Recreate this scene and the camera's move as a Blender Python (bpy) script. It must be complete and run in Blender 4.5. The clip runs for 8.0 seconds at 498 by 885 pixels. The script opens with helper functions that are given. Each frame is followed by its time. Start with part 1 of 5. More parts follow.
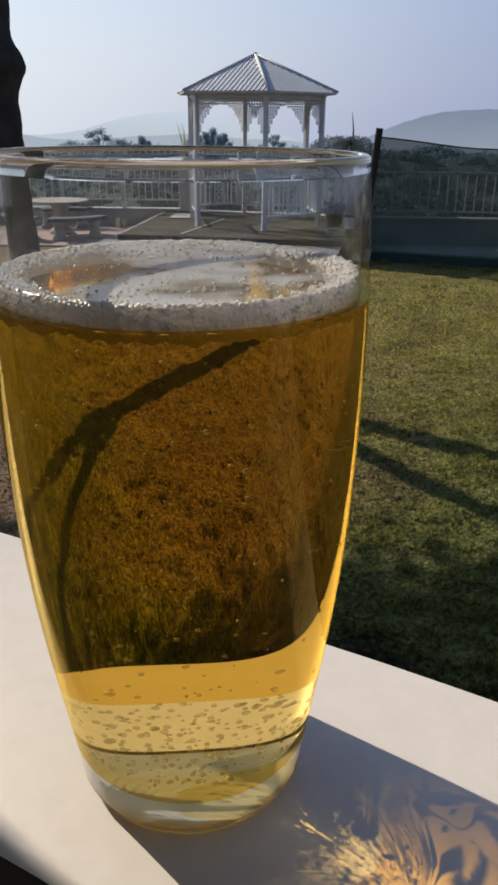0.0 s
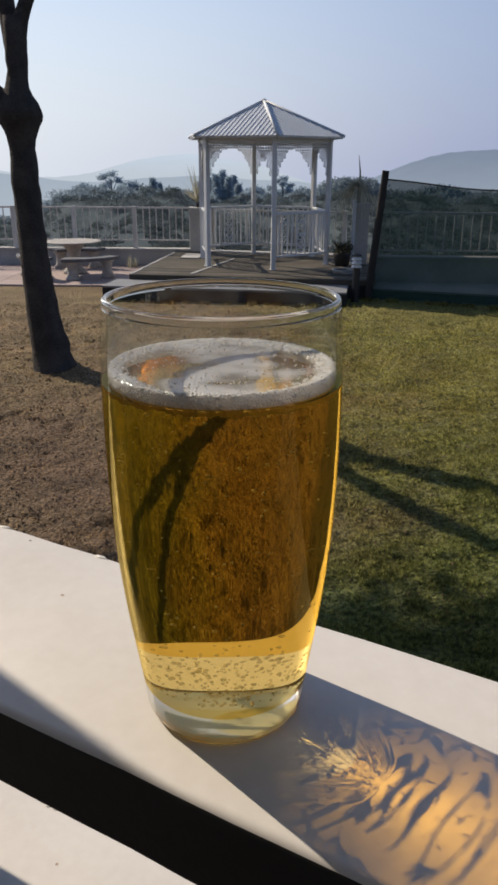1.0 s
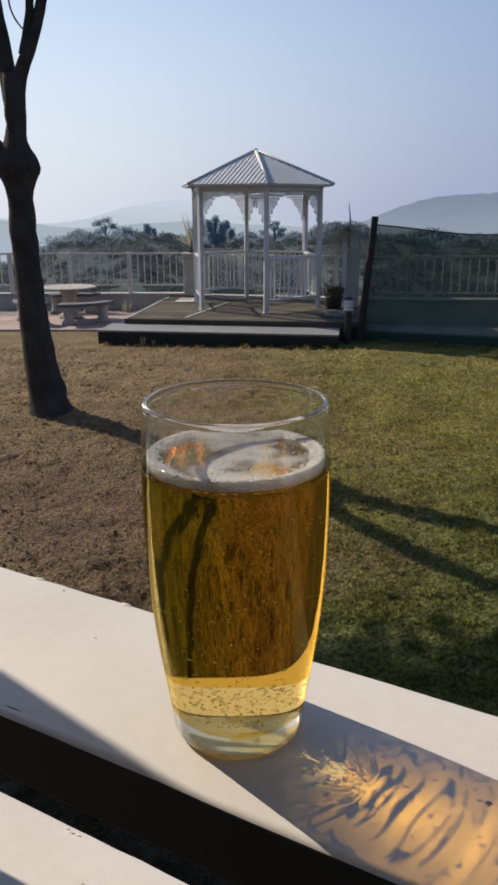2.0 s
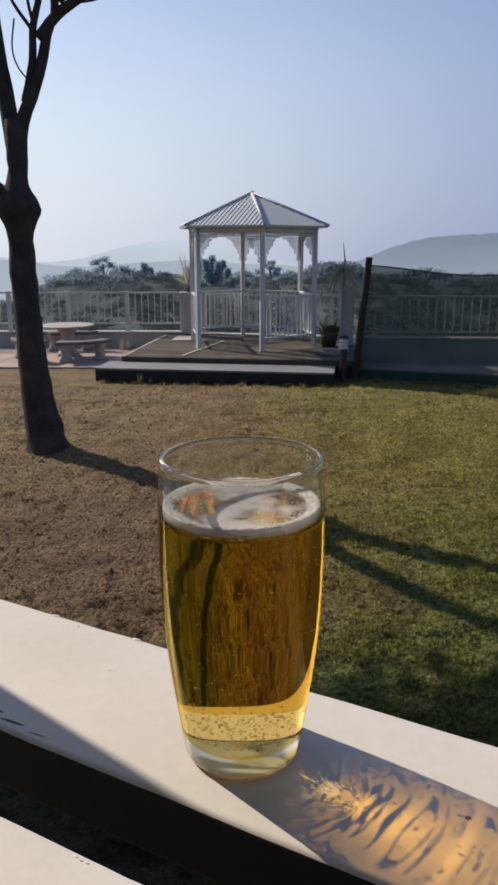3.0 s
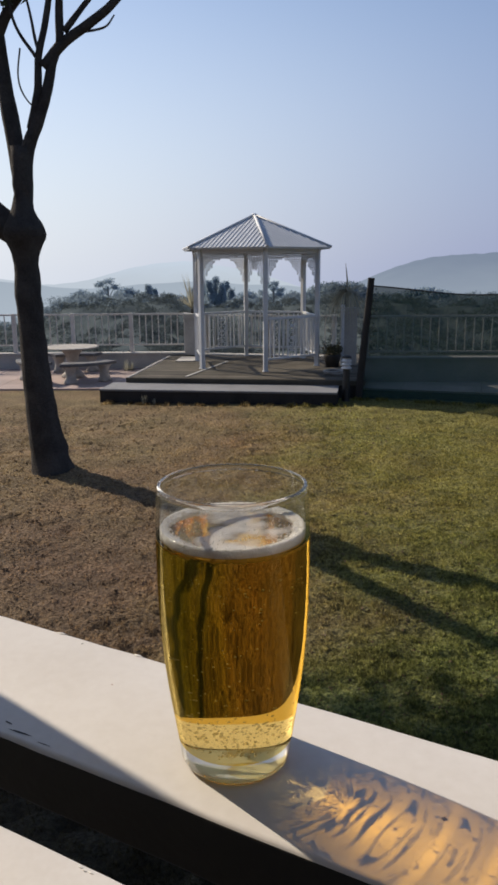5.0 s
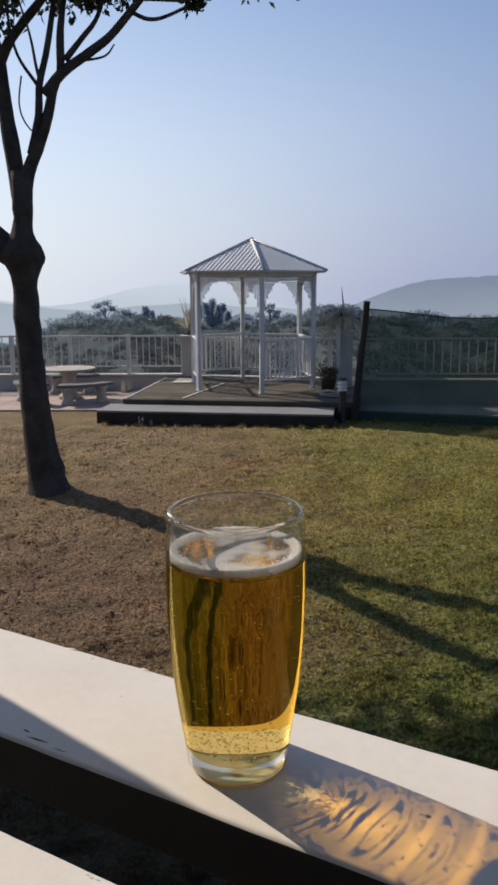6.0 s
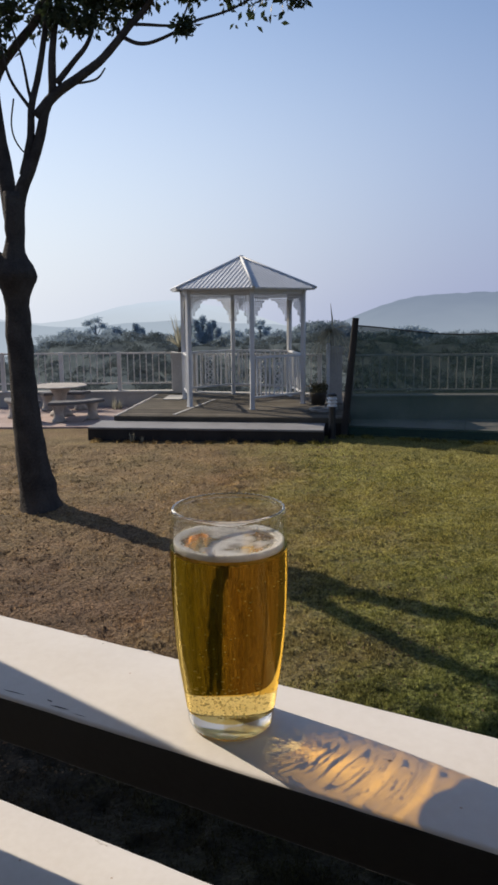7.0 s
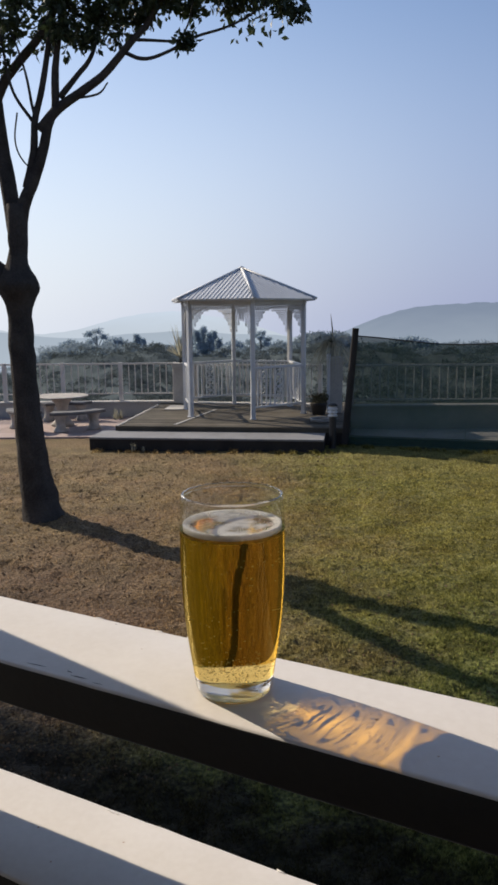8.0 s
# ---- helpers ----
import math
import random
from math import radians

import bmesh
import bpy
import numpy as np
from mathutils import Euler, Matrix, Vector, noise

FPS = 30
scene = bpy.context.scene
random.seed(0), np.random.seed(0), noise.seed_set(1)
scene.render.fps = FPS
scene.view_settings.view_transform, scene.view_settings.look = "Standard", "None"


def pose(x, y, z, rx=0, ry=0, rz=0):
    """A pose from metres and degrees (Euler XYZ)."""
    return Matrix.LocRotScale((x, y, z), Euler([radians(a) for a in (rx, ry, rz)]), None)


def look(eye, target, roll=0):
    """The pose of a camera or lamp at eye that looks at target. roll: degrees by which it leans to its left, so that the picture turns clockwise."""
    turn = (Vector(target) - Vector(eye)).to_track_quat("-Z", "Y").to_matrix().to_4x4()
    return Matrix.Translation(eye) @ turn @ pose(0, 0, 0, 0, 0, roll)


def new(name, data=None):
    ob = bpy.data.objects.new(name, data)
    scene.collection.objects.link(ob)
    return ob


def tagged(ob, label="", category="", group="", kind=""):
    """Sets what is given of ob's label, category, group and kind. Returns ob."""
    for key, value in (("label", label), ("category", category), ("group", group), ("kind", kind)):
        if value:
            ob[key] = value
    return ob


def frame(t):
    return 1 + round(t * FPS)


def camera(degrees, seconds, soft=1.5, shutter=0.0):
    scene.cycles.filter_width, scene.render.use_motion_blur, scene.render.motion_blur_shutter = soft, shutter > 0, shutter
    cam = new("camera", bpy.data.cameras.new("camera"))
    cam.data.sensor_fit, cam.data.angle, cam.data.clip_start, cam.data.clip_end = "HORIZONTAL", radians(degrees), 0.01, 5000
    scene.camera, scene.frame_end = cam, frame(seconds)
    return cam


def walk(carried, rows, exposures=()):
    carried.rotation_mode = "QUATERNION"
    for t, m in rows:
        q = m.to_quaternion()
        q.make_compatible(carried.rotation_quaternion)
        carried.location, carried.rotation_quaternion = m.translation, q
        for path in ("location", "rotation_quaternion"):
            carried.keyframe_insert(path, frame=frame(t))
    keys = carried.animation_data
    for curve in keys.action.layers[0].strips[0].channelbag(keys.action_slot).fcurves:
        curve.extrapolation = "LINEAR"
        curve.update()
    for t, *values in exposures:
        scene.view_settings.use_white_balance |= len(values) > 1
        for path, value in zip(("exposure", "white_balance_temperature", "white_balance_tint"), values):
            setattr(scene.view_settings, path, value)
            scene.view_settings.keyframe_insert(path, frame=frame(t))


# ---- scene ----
cam = camera(36.7, 8.0, soft=3.0)
RAIL = 2.06  # height of the top rail over the lawn
walk(cam, [
    (0.0, pose(0.0154, -0.1443, 2.2061, 66.81, -0.56, 1.02)),
    (0.5, pose(0.0121, -0.1830, 2.2208, 68.12, -0.68, 1.99)),
    (1.0, pose(0.0141, -0.2186, 2.2369, 69.54, -0.22, 1.66)),
    (1.5, pose(0.0124, -0.2472, 2.2542, 70.95, 0.17, 1.32)),
    (3.0, pose(0.0076, -0.3065, 2.2863, 75.43, 0.07, 0.80)),
    (3.5, pose(0.0066, -0.3155, 2.2885, 75.78, 0.21, 0.66)),
    (4.0, pose(0.0096, -0.3178, 2.2886, 75.84, 0.36, 0.58)),
    (5.5, pose(0.0152, -0.3457, 2.3031, 77.79, 0.50, 1.19)),
    (6.0, pose(0.0125, -0.3672, 2.3095, 78.56, 0.28, 0.79)),
    (6.5, pose(0.0104, -0.4071, 2.3175, 79.08, 0.28, 0.42)),
    (7.0, pose(0.0139, -0.4427, 2.3200, 79.78, 0.49, 0.04)),
    (7.5, pose(0.0138, -0.4702, 2.3190, 80.38, 0.41, 0.01)),
    (8.0, pose(0.0136, -0.4977, 2.3180, 80.58, 0.56, 0.09)),
], exposures=[(0.0, 0.09), (5.5, 0.09), (7.0, 0.17), (8.0, 0.17)])

# ---- light ----
SUN_EL, SUN_AZ = 34.5, -51.5  # degrees above the horizon, and clockwise from straight ahead
world = bpy.data.worlds.new("sky")
scene.world = world
world.use_nodes = True
wn = world.node_tree.nodes
sky = wn.new("ShaderNodeTexSky")
sky.sky_type = "NISHITA"
sky.sun_disc = False
sky.sun_elevation, sky.sun_rotation = radians(SUN_EL), radians(SUN_AZ)
sky.air_density, sky.dust_density, sky.ozone_density = 1.0, 1.0, 6.0
wn["Background"].inputs["Strength"].default_value = 0.113
# morning haze: the air whitens towards the horizon, more so on the sun's side
wl = world.node_tree.links
to_sun = Vector((math.sin(radians(SUN_AZ)) * math.cos(radians(SUN_EL)), math.cos(radians(SUN_AZ)) * math.cos(radians(SUN_EL)), math.sin(radians(SUN_EL))))
way_up, split, haze, air = wn.new("ShaderNodeTexCoord"), wn.new("ShaderNodeSeparateXYZ"), wn.new("ShaderNodeMapRange"), wn.new("ShaderNodeMix")
glow, near_sun, pale = wn.new("ShaderNodeVectorMath"), wn.new("ShaderNodeMapRange"), wn.new("ShaderNodeMix")
wl.new(way_up.outputs["Generated"], split.inputs[0])
wl.new(split.outputs["Z"], haze.inputs["Value"])
haze.interpolation_type = near_sun.interpolation_type = "SMOOTHSTEP"
haze.inputs["From Min"].default_value, haze.inputs["From Max"].default_value = -0.03, 0.46
haze.inputs["To Min"].default_value, haze.inputs["To Max"].default_value = 0.95, 0.09
glow.operation = "DOT_PRODUCT"
wl.new(way_up.outputs["Generated"], glow.inputs[0])
glow.inputs[1].default_value = to_sun
wl.new(glow.outputs["Value"], near_sun.inputs["Value"])
near_sun.inputs["From Min"].default_value, near_sun.inputs["From Max"].default_value = 0.25, 0.85
pale.data_type = air.data_type = "RGBA"
wl.new(near_sun.outputs[0], pale.inputs["Factor"])
pale.inputs["A"].default_value, pale.inputs["B"].default_value = (2.9, 3.3, 4.9, 1), (6.8, 7.2, 7.7, 1)
wl.new(haze.outputs[0], air.inputs["Factor"])
wl.new(sky.outputs[0], air.inputs["A"])
wl.new(pale.outputs["Result"], air.inputs["B"])
wl.new(air.outputs["Result"], wn["Background"].inputs["Color"])
sun = new("sun", bpy.data.lights.new("sun", "SUN"))
sun.data.energy, sun.data.angle, sun.data.color = 5.0, radians(0.53), (1.0, 0.87, 0.70)
sun.data.cycles.is_caustics_light = True
sun.matrix_world = look(to_sun * 30, (0, 0, 0))


# ---- materials ----
def mat(name, a, b=None, rough=0.6, metal=0.0, scale=6.0, fine=80.0, bump=0.15, dist=0.002, spec=0.5, piece=0.0):
    """A surface that varies between the colours a and b at two scales, with fine relief; piece: how much each piece's tone differs."""
    b = b or tuple(c * 0.7 for c in a)
    m = bpy.data.materials.new(name)
    m.use_nodes = True
    n, l = m.node_tree.nodes, m.node_tree.links
    p = n["Principled BSDF"]
    geo = n.new("ShaderNodeNewGeometry")
    one, two = n.new("ShaderNodeTexNoise"), n.new("ShaderNodeTexNoise")
    for t, s, d in ((one, scale, 5.0), (two, fine, 6.0)):
        t.inputs["Scale"].default_value, t.inputs["Detail"].default_value = s, d
        l.new(geo.outputs["Position"], t.inputs["Vector"])
    add = n.new("ShaderNodeMath")
    add.operation = "MULTIPLY_ADD"
    l.new(one.outputs[0], add.inputs[0])
    add.inputs[1].default_value = 1.6
    l.new(two.outputs[0], add.inputs[2])
    ramp = n.new("ShaderNodeMapRange")
    ramp.inputs["From Min"].default_value, ramp.inputs["From Max"].default_value = 0.95, 1.65
    l.new(add.outputs[0], ramp.inputs["Value"])
    mix = n.new("ShaderNodeMix")
    mix.data_type = "RGBA"
    mix.inputs["A"].default_value, mix.inputs["B"].default_value = (*a, 1), (*b, 1)
    l.new(ramp.outputs[0], mix.inputs["Factor"])
    out = mix.outputs["Result"]
    if piece:
        info, hue = n.new("ShaderNodeObjectInfo"), n.new("ShaderNodeHueSaturation")
        rng = n.new("ShaderNodeMapRange")
        rng.inputs["To Min"].default_value, rng.inputs["To Max"].default_value = 1 - piece, 1 + piece
        l.new(info.outputs["Random"], rng.inputs["Value"])
        l.new(rng.outputs[0], hue.inputs["Value"])
        l.new(out, hue.inputs["Color"])
        out = hue.outputs["Color"]
    l.new(out, p.inputs["Base Color"])
    p.inputs["Roughness"].default_value, p.inputs["Metallic"].default_value = rough, metal
    p.inputs["Specular IOR Level"].default_value = spec
    bm_ = n.new("ShaderNodeBump")
    bm_.inputs["Strength"].default_value, bm_.inputs["Distance"].default_value = bump, dist
    l.new(two.outputs[0], bm_.inputs["Height"])
    l.new(bm_.outputs[0], p.inputs["Normal"])
    return m


def clear(name, ior, tint=(1, 1, 1), rough=0.0):
    """A clear body's surface: glass, drink or bubble."""
    m = bpy.data.materials.new(name)
    m.use_nodes = True
    n = m.node_tree.nodes
    n.remove(n["Principled BSDF"])
    g = n.new("ShaderNodeBsdfGlass")
    g.inputs["Color"].default_value, g.inputs["IOR"].default_value, g.inputs["Roughness"].default_value = (*tint, 1), ior, rough
    m.node_tree.links.new(g.outputs[0], n["Material Output"].inputs["Surface"])
    return m


def haze_glow(name, low, high, z0, z1):
    """Far land that glows in painted haze colours, from low at its foot to high."""
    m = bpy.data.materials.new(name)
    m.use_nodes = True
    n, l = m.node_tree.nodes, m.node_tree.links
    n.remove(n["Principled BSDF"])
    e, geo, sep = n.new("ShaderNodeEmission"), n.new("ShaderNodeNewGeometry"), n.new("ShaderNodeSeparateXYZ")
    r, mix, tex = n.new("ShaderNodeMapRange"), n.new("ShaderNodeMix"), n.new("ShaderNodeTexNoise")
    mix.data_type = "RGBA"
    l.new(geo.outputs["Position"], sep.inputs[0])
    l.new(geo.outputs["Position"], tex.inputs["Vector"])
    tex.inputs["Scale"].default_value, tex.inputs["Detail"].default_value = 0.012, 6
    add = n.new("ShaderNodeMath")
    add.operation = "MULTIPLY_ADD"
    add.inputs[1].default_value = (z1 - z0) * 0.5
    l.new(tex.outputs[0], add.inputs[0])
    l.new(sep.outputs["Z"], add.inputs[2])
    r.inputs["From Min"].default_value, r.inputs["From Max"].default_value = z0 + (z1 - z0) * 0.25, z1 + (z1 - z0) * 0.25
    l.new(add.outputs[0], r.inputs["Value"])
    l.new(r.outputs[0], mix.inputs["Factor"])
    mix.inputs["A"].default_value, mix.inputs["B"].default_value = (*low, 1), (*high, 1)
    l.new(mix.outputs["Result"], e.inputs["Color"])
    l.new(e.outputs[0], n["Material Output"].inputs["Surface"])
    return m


def lawn_material(name, blades):
    """Turf that goes from bare brown earth and dry grass to green; blades: with a tone of its own for every blade."""
    m = bpy.data.materials.new(name)
    m.use_nodes = True
    n, l = m.node_tree.nodes, m.node_tree.links
    p = n["Principled BSDF"]
    geo, sep = n.new("ShaderNodeNewGeometry"), n.new("ShaderNodeSeparateXYZ")
    l.new(geo.outputs["Position"], sep.inputs[0])

    def tex(s, d=5.0):
        t = n.new("ShaderNodeTexNoise")
        t.inputs["Scale"].default_value, t.inputs["Detail"].default_value = s, d
        l.new(geo.outputs["Position"], t.inputs["Vector"])
        return t.outputs[0]

    def calc(op, x, y, z=None):
        c = n.new("ShaderNodeMath")
        c.operation = op
        for i, v in enumerate((x, y, z)):
            if v is None:
                continue
            if isinstance(v, (int, float)):
                c.inputs[i].default_value = v
            else:
                l.new(v, c.inputs[i])
        return c.outputs[0]

    def span(v, lo, hi):
        r = n.new("ShaderNodeMapRange")
        r.interpolation_type = "SMOOTHSTEP"
        r.inputs["From Min"].default_value, r.inputs["From Max"].default_value = lo, hi
        l.new(v, r.inputs["Value"])
        return r.outputs[0]

    def mixed(f, a, b):
        x = n.new("ShaderNodeMix")
        x.data_type = "RGBA"
        l.new(f, x.inputs["Factor"])
        for k, v in (("A", a), ("B", b)):
            if isinstance(v, tuple):
                x.inputs[k].default_value = (*v, 1)
            else:
                l.new(v, x.inputs[k])
        return x.outputs["Result"]

    big, mid, small = tex(0.55), tex(3.0), tex(36.0)
    across = calc("ADD", sep.outputs["X"], calc("MULTIPLY_ADD", big, 3.2, -1.6))
    across = calc("MULTIPLY_ADD", span(calc("MULTIPLY_ADD", mid, 1.2, sep.outputs["Y"]), 5.0, 3.6), 1.3, across)
    green = span(calc("MULTIPLY_ADD", mid, 1.4, across), -0.1, 2.3)
    near = span(calc("MULTIPLY_ADD", mid, 4.0, sep.outputs["Y"]), 11.5, 7.0)
    bare = calc("MULTIPLY", near, span(calc("MULTIPLY_ADD", small, 1.2, across), 0.9, -0.6))
    dry = mixed(span(small, 0.35, 0.65), (0.122, 0.078, 0.029), (0.265, 0.174, 0.064))
    live = mixed(span(small, 0.35, 0.65), (0.092, 0.084, 0.012), (0.255, 0.225, 0.038))
    lush = mixed(span(small, 0.35, 0.65), (0.054, 0.064, 0.010), (0.172, 0.182, 0.034))
    live = mixed(span(calc("MULTIPLY_ADD", mid, 2.5, sep.outputs["Y"]), 8.8, 5.2), live, lush)
    earth = mixed(span(small, 0.35, 0.65), (0.074, 0.042, 0.021), (0.172, 0.103, 0.051))
    col = mixed(calc("MULTIPLY", bare, 0.85), mixed(green, dry, live), earth)
    patchy = n.new("ShaderNodeHueSaturation")
    l.new(calc("MULTIPLY_ADD", tex(1.7, 7.0), 1.45, 0.45 if blades else 0.25), patchy.inputs["Value"])
    l.new(calc("MULTIPLY_ADD", tex(0.9, 4.0), 0.05, 0.475), patchy.inputs["Hue"])
    patchy.inputs["Saturation"].default_value = 0.86
    l.new(col, patchy.inputs["Color"])
    col = patchy.outputs["Color"]
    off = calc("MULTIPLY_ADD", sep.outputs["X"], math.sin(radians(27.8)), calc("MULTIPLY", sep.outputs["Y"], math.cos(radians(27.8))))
    # band along the veranda blackened in colour, for the shade lying there
    veranda_shade = span(calc("MULTIPLY_ADD", mid, 0.9, calc("MULTIPLY_ADD", small, 0.4, off)), 3.45, 2.95)
    col = mixed(calc("MULTIPLY", veranda_shade, 0.9), col, (0.020, 0.016, 0.011))
    wild = span(sep.outputs["Y"], 17.8, 19.5)
    col = mixed(wild, col, (0.020, 0.030, 0.020))
    if blades:
        hue, rng = n.new("ShaderNodeHueSaturation"), n.new("ShaderNodeMapRange")
        rng.inputs["To Min"].default_value, rng.inputs["To Max"].default_value = 0.60, 1.65
        l.new(geo.outputs["Random Per Island"], rng.inputs["Value"])
        l.new(rng.outputs[0], hue.inputs["Value"])
        l.new(col, hue.inputs["Color"])
        col = hue.outputs["Color"]
    l.new(col, p.inputs["Base Color"])
    p.inputs["Roughness"].default_value = 0.85
    p.inputs["Specular IOR Level"].default_value = 0.2
    if blades:
        glow_, two = n.new("ShaderNodeBsdfTranslucent"), n.new("ShaderNodeMixShader")
        two.inputs[0].default_value = 0.75
        l.new(col, glow_.inputs["Color"])
        l.new(p.outputs[0], two.inputs[1])
        l.new(glow_.outputs[0], two.inputs[2])
        l.new(two.outputs[0], n["Material Output"].inputs["Surface"])
        return m
    b = n.new("ShaderNodeBump")
    b.inputs["Strength"].default_value, b.inputs["Distance"].default_value = 1.0, 0.042
    l.new(calc("MULTIPLY_ADD", tex(22.0, 5.0), 1.2, tex(55.0, 6.0)), b.inputs["Height"])
    l.new(b.outputs[0], p.inputs["Normal"])
    return m


def leaf_material(name, a, b, thin=0.25, gloss=0.5):
    """Leaves that let some light through, each with a tone of its own."""
    m = bpy.data.materials.new(name)
    m.use_nodes = True
    n, l = m.node_tree.nodes, m.node_tree.links
    p = n["Principled BSDF"]
    geo, mix = n.new("ShaderNodeNewGeometry"), n.new("ShaderNodeMix")
    mix.data_type = "RGBA"
    mix.inputs["A"].default_value, mix.inputs["B"].default_value = (*a, 1), (*b, 1)
    l.new(geo.outputs["Random Per Island"], mix.inputs["Factor"])
    l.new(mix.outputs["Result"], p.inputs["Base Color"])
    p.inputs["Roughness"].default_value = 0.55
    p.inputs["Specular IOR Level"].default_value = gloss
    tr, add = n.new("ShaderNodeBsdfTranslucent"), n.new("ShaderNodeMixShader")
    add.inputs[0].default_value = thin
    l.new(mix.outputs["Result"], tr.inputs["Color"])
    l.new(p.outputs[0], add.inputs[1])
    l.new(tr.outputs[0], add.inputs[2])
    l.new(add.outputs[0], n["Material Output"].inputs["Surface"])
    return m


def netting_material(name, tone, open_share):
    """Woven shade net: part cloth, part holes too fine to see."""
    m = bpy.data.materials.new(name)
    m.use_nodes = True
    n, l = m.node_tree.nodes, m.node_tree.links
    p = n["Principled BSDF"]
    p.inputs["Base Color"].default_value, p.inputs["Roughness"].default_value = (*tone, 1), 0.8
    t, mx, tex = n.new("ShaderNodeBsdfTransparent"), n.new("ShaderNodeMixShader"), n.new("ShaderNodeTexNoise")
    tex.inputs["Scale"].default_value = 2.5
    r = n.new("ShaderNodeMapRange")
    r.inputs["To Min"].default_value, r.inputs["To Max"].default_value = open_share - 0.08, open_share + 0.08
    l.new(tex.outputs[0], r.inputs["Value"])
    l.new(r.outputs[0], mx.inputs[0])
    l.new(p.outputs[0], mx.inputs[1])
    l.new(t.outputs[0], mx.inputs[2])
    l.new(mx.outputs[0], n["Material Output"].inputs["Surface"])
    return m


def foam_material(name, holes):
    """Froth of fine bubbles; holes: how much of it has broken up to show the drink."""
    m = bpy.data.materials.new(name)
    m.use_nodes = True
    n, l = m.node_tree.nodes, m.node_tree.links
    p = n["Principled BSDF"]
    geo = n.new("ShaderNodeNewGeometry")
    cells, wide = n.new("ShaderNodeTexVoronoi"), n.new("ShaderNodeTexNoise")
    cells.inputs["Scale"].default_value = 1400.0
    wide.inputs["Scale"].default_value, wide.inputs["Detail"].default_value = 42.0, 7
    for t in (cells, wide):
        l.new(geo.outputs["Position"], t.inputs["Vector"])
    p.inputs["Base Color"].default_value = (0.95, 0.92, 0.88, 1)
    p.inputs["Roughness"].default_value = 0.3
    p.inputs["Coat Weight"].default_value, p.inputs["Coat Roughness"].default_value = 0.9, 0.10
    b = n.new("ShaderNodeBump")
    b.invert = True
    b.inputs["Strength"].default_value, b.inputs["Distance"].default_value = 0.8, 0.0006
    l.new(cells.outputs["Distance"], b.inputs["Height"])
    l.new(b.outputs[0], p.inputs["Normal"])
    tl, half = n.new("ShaderNodeBsdfTranslucent"), n.new("ShaderNodeMixShader")
    tl.inputs["Color"].default_value = (0.92, 0.87, 0.78, 1)
    half.inputs[0].default_value = 0.4
    l.new(p.outputs[0], half.inputs[1])
    l.new(tl.outputs[0], half.inputs[2])
    last = half.outputs[0]
    if holes:
        t, mx, r = n.new("ShaderNodeBsdfTransparent"), n.new("ShaderNodeMixShader"), n.new("ShaderNodeMapRange")
        r.interpolation_type = "SMOOTHSTEP"
        r.inputs["From Min"].default_value, r.inputs["From Max"].default_value = 0.38, 0.62
        r.inputs["To Min"].default_value, r.inputs["To Max"].default_value = 0.1, holes
        sides_, away, out_, sum_ = n.new("ShaderNodeSeparateXYZ"), n.new("ShaderNodeMath"), n.new("ShaderNodeMapRange"), n.new("ShaderNodeMath")
        l.new(geo.outputs["Position"], sides_.inputs[0])
        away.operation, sum_.operation = "ABSOLUTE", "ADD"
        l.new(sides_.outputs["X"], away.inputs[0])
        l.new(away.outputs[0], out_.inputs["Value"])
        out_.inputs["From Min"].default_value, out_.inputs["From Max"].default_value = 0.009, 0.021
        out_.inputs["To Min"].default_value, out_.inputs["To Max"].default_value = -0.05, 0.17
        l.new(wide.outputs[0], sum_.inputs[0])
        l.new(out_.outputs[0], sum_.inputs[1])
        l.new(sum_.outputs[0], r.inputs["Value"])
        l.new(r.outputs[0], mx.inputs[0])
        l.new(last, mx.inputs[1])
        l.new(t.outputs[0], mx.inputs[2])
        last = mx.outputs[0]
    l.new(last, n["Material Output"].inputs["Surface"])
    return m


RAIL_PAINT = mat("white_gloss_paint", (0.66, 0.625, 0.585), (0.60, 0.56, 0.515), 0.38, scale=9, fine=160, bump=0.10, dist=0.0008)
RAIL_SIDE = mat("dark_rail_side", (0.012, 0.0105, 0.009), (0.007, 0.006, 0.005), 0.6, scale=14, fine=200, bump=0.3, dist=0.001)
WHITE_METAL = mat("white_painted_steel", (0.60, 0.61, 0.62), (0.49, 0.50, 0.51), 0.45, scale=2, fine=40, bump=0.1)
FENCE_METAL = mat("weathered_white_steel", (0.62, 0.60, 0.56), (0.45, 0.42, 0.38), 0.55, scale=3, fine=50, bump=0.1)
ROOF_METAL = mat("pale_roof_sheet", (0.50, 0.52, 0.54), (0.42, 0.44, 0.46), 0.5, 0.0, scale=1.5, fine=30, bump=0.1)
BARK = mat("dark_bark", (0.078, 0.070, 0.064), (0.040, 0.036, 0.033), 0.95, scale=5, fine=45, bump=0.9, dist=0.02, spec=0.08)
DECK_WOOD = mat("grey_weathered_deck", (0.115, 0.100, 0.076), (0.060, 0.052, 0.040), 0.8, scale=2, fine=60, bump=0.5, dist=0.004, spec=0.2, piece=0.45)
STEP_STONE = mat("dark_grey_step", (0.20, 0.20, 0.205), (0.14, 0.14, 0.145), 0.7, scale=2, fine=70, bump=0.4, dist=0.004)
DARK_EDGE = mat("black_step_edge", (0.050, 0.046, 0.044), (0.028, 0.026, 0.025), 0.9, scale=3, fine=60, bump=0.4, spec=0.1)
PAVING = mat("pinkish_paving", (0.36, 0.27, 0.24), (0.27, 0.21, 0.19), 0.85, scale=1.2, fine=40, bump=0.4, dist=0.004, piece=0.12)
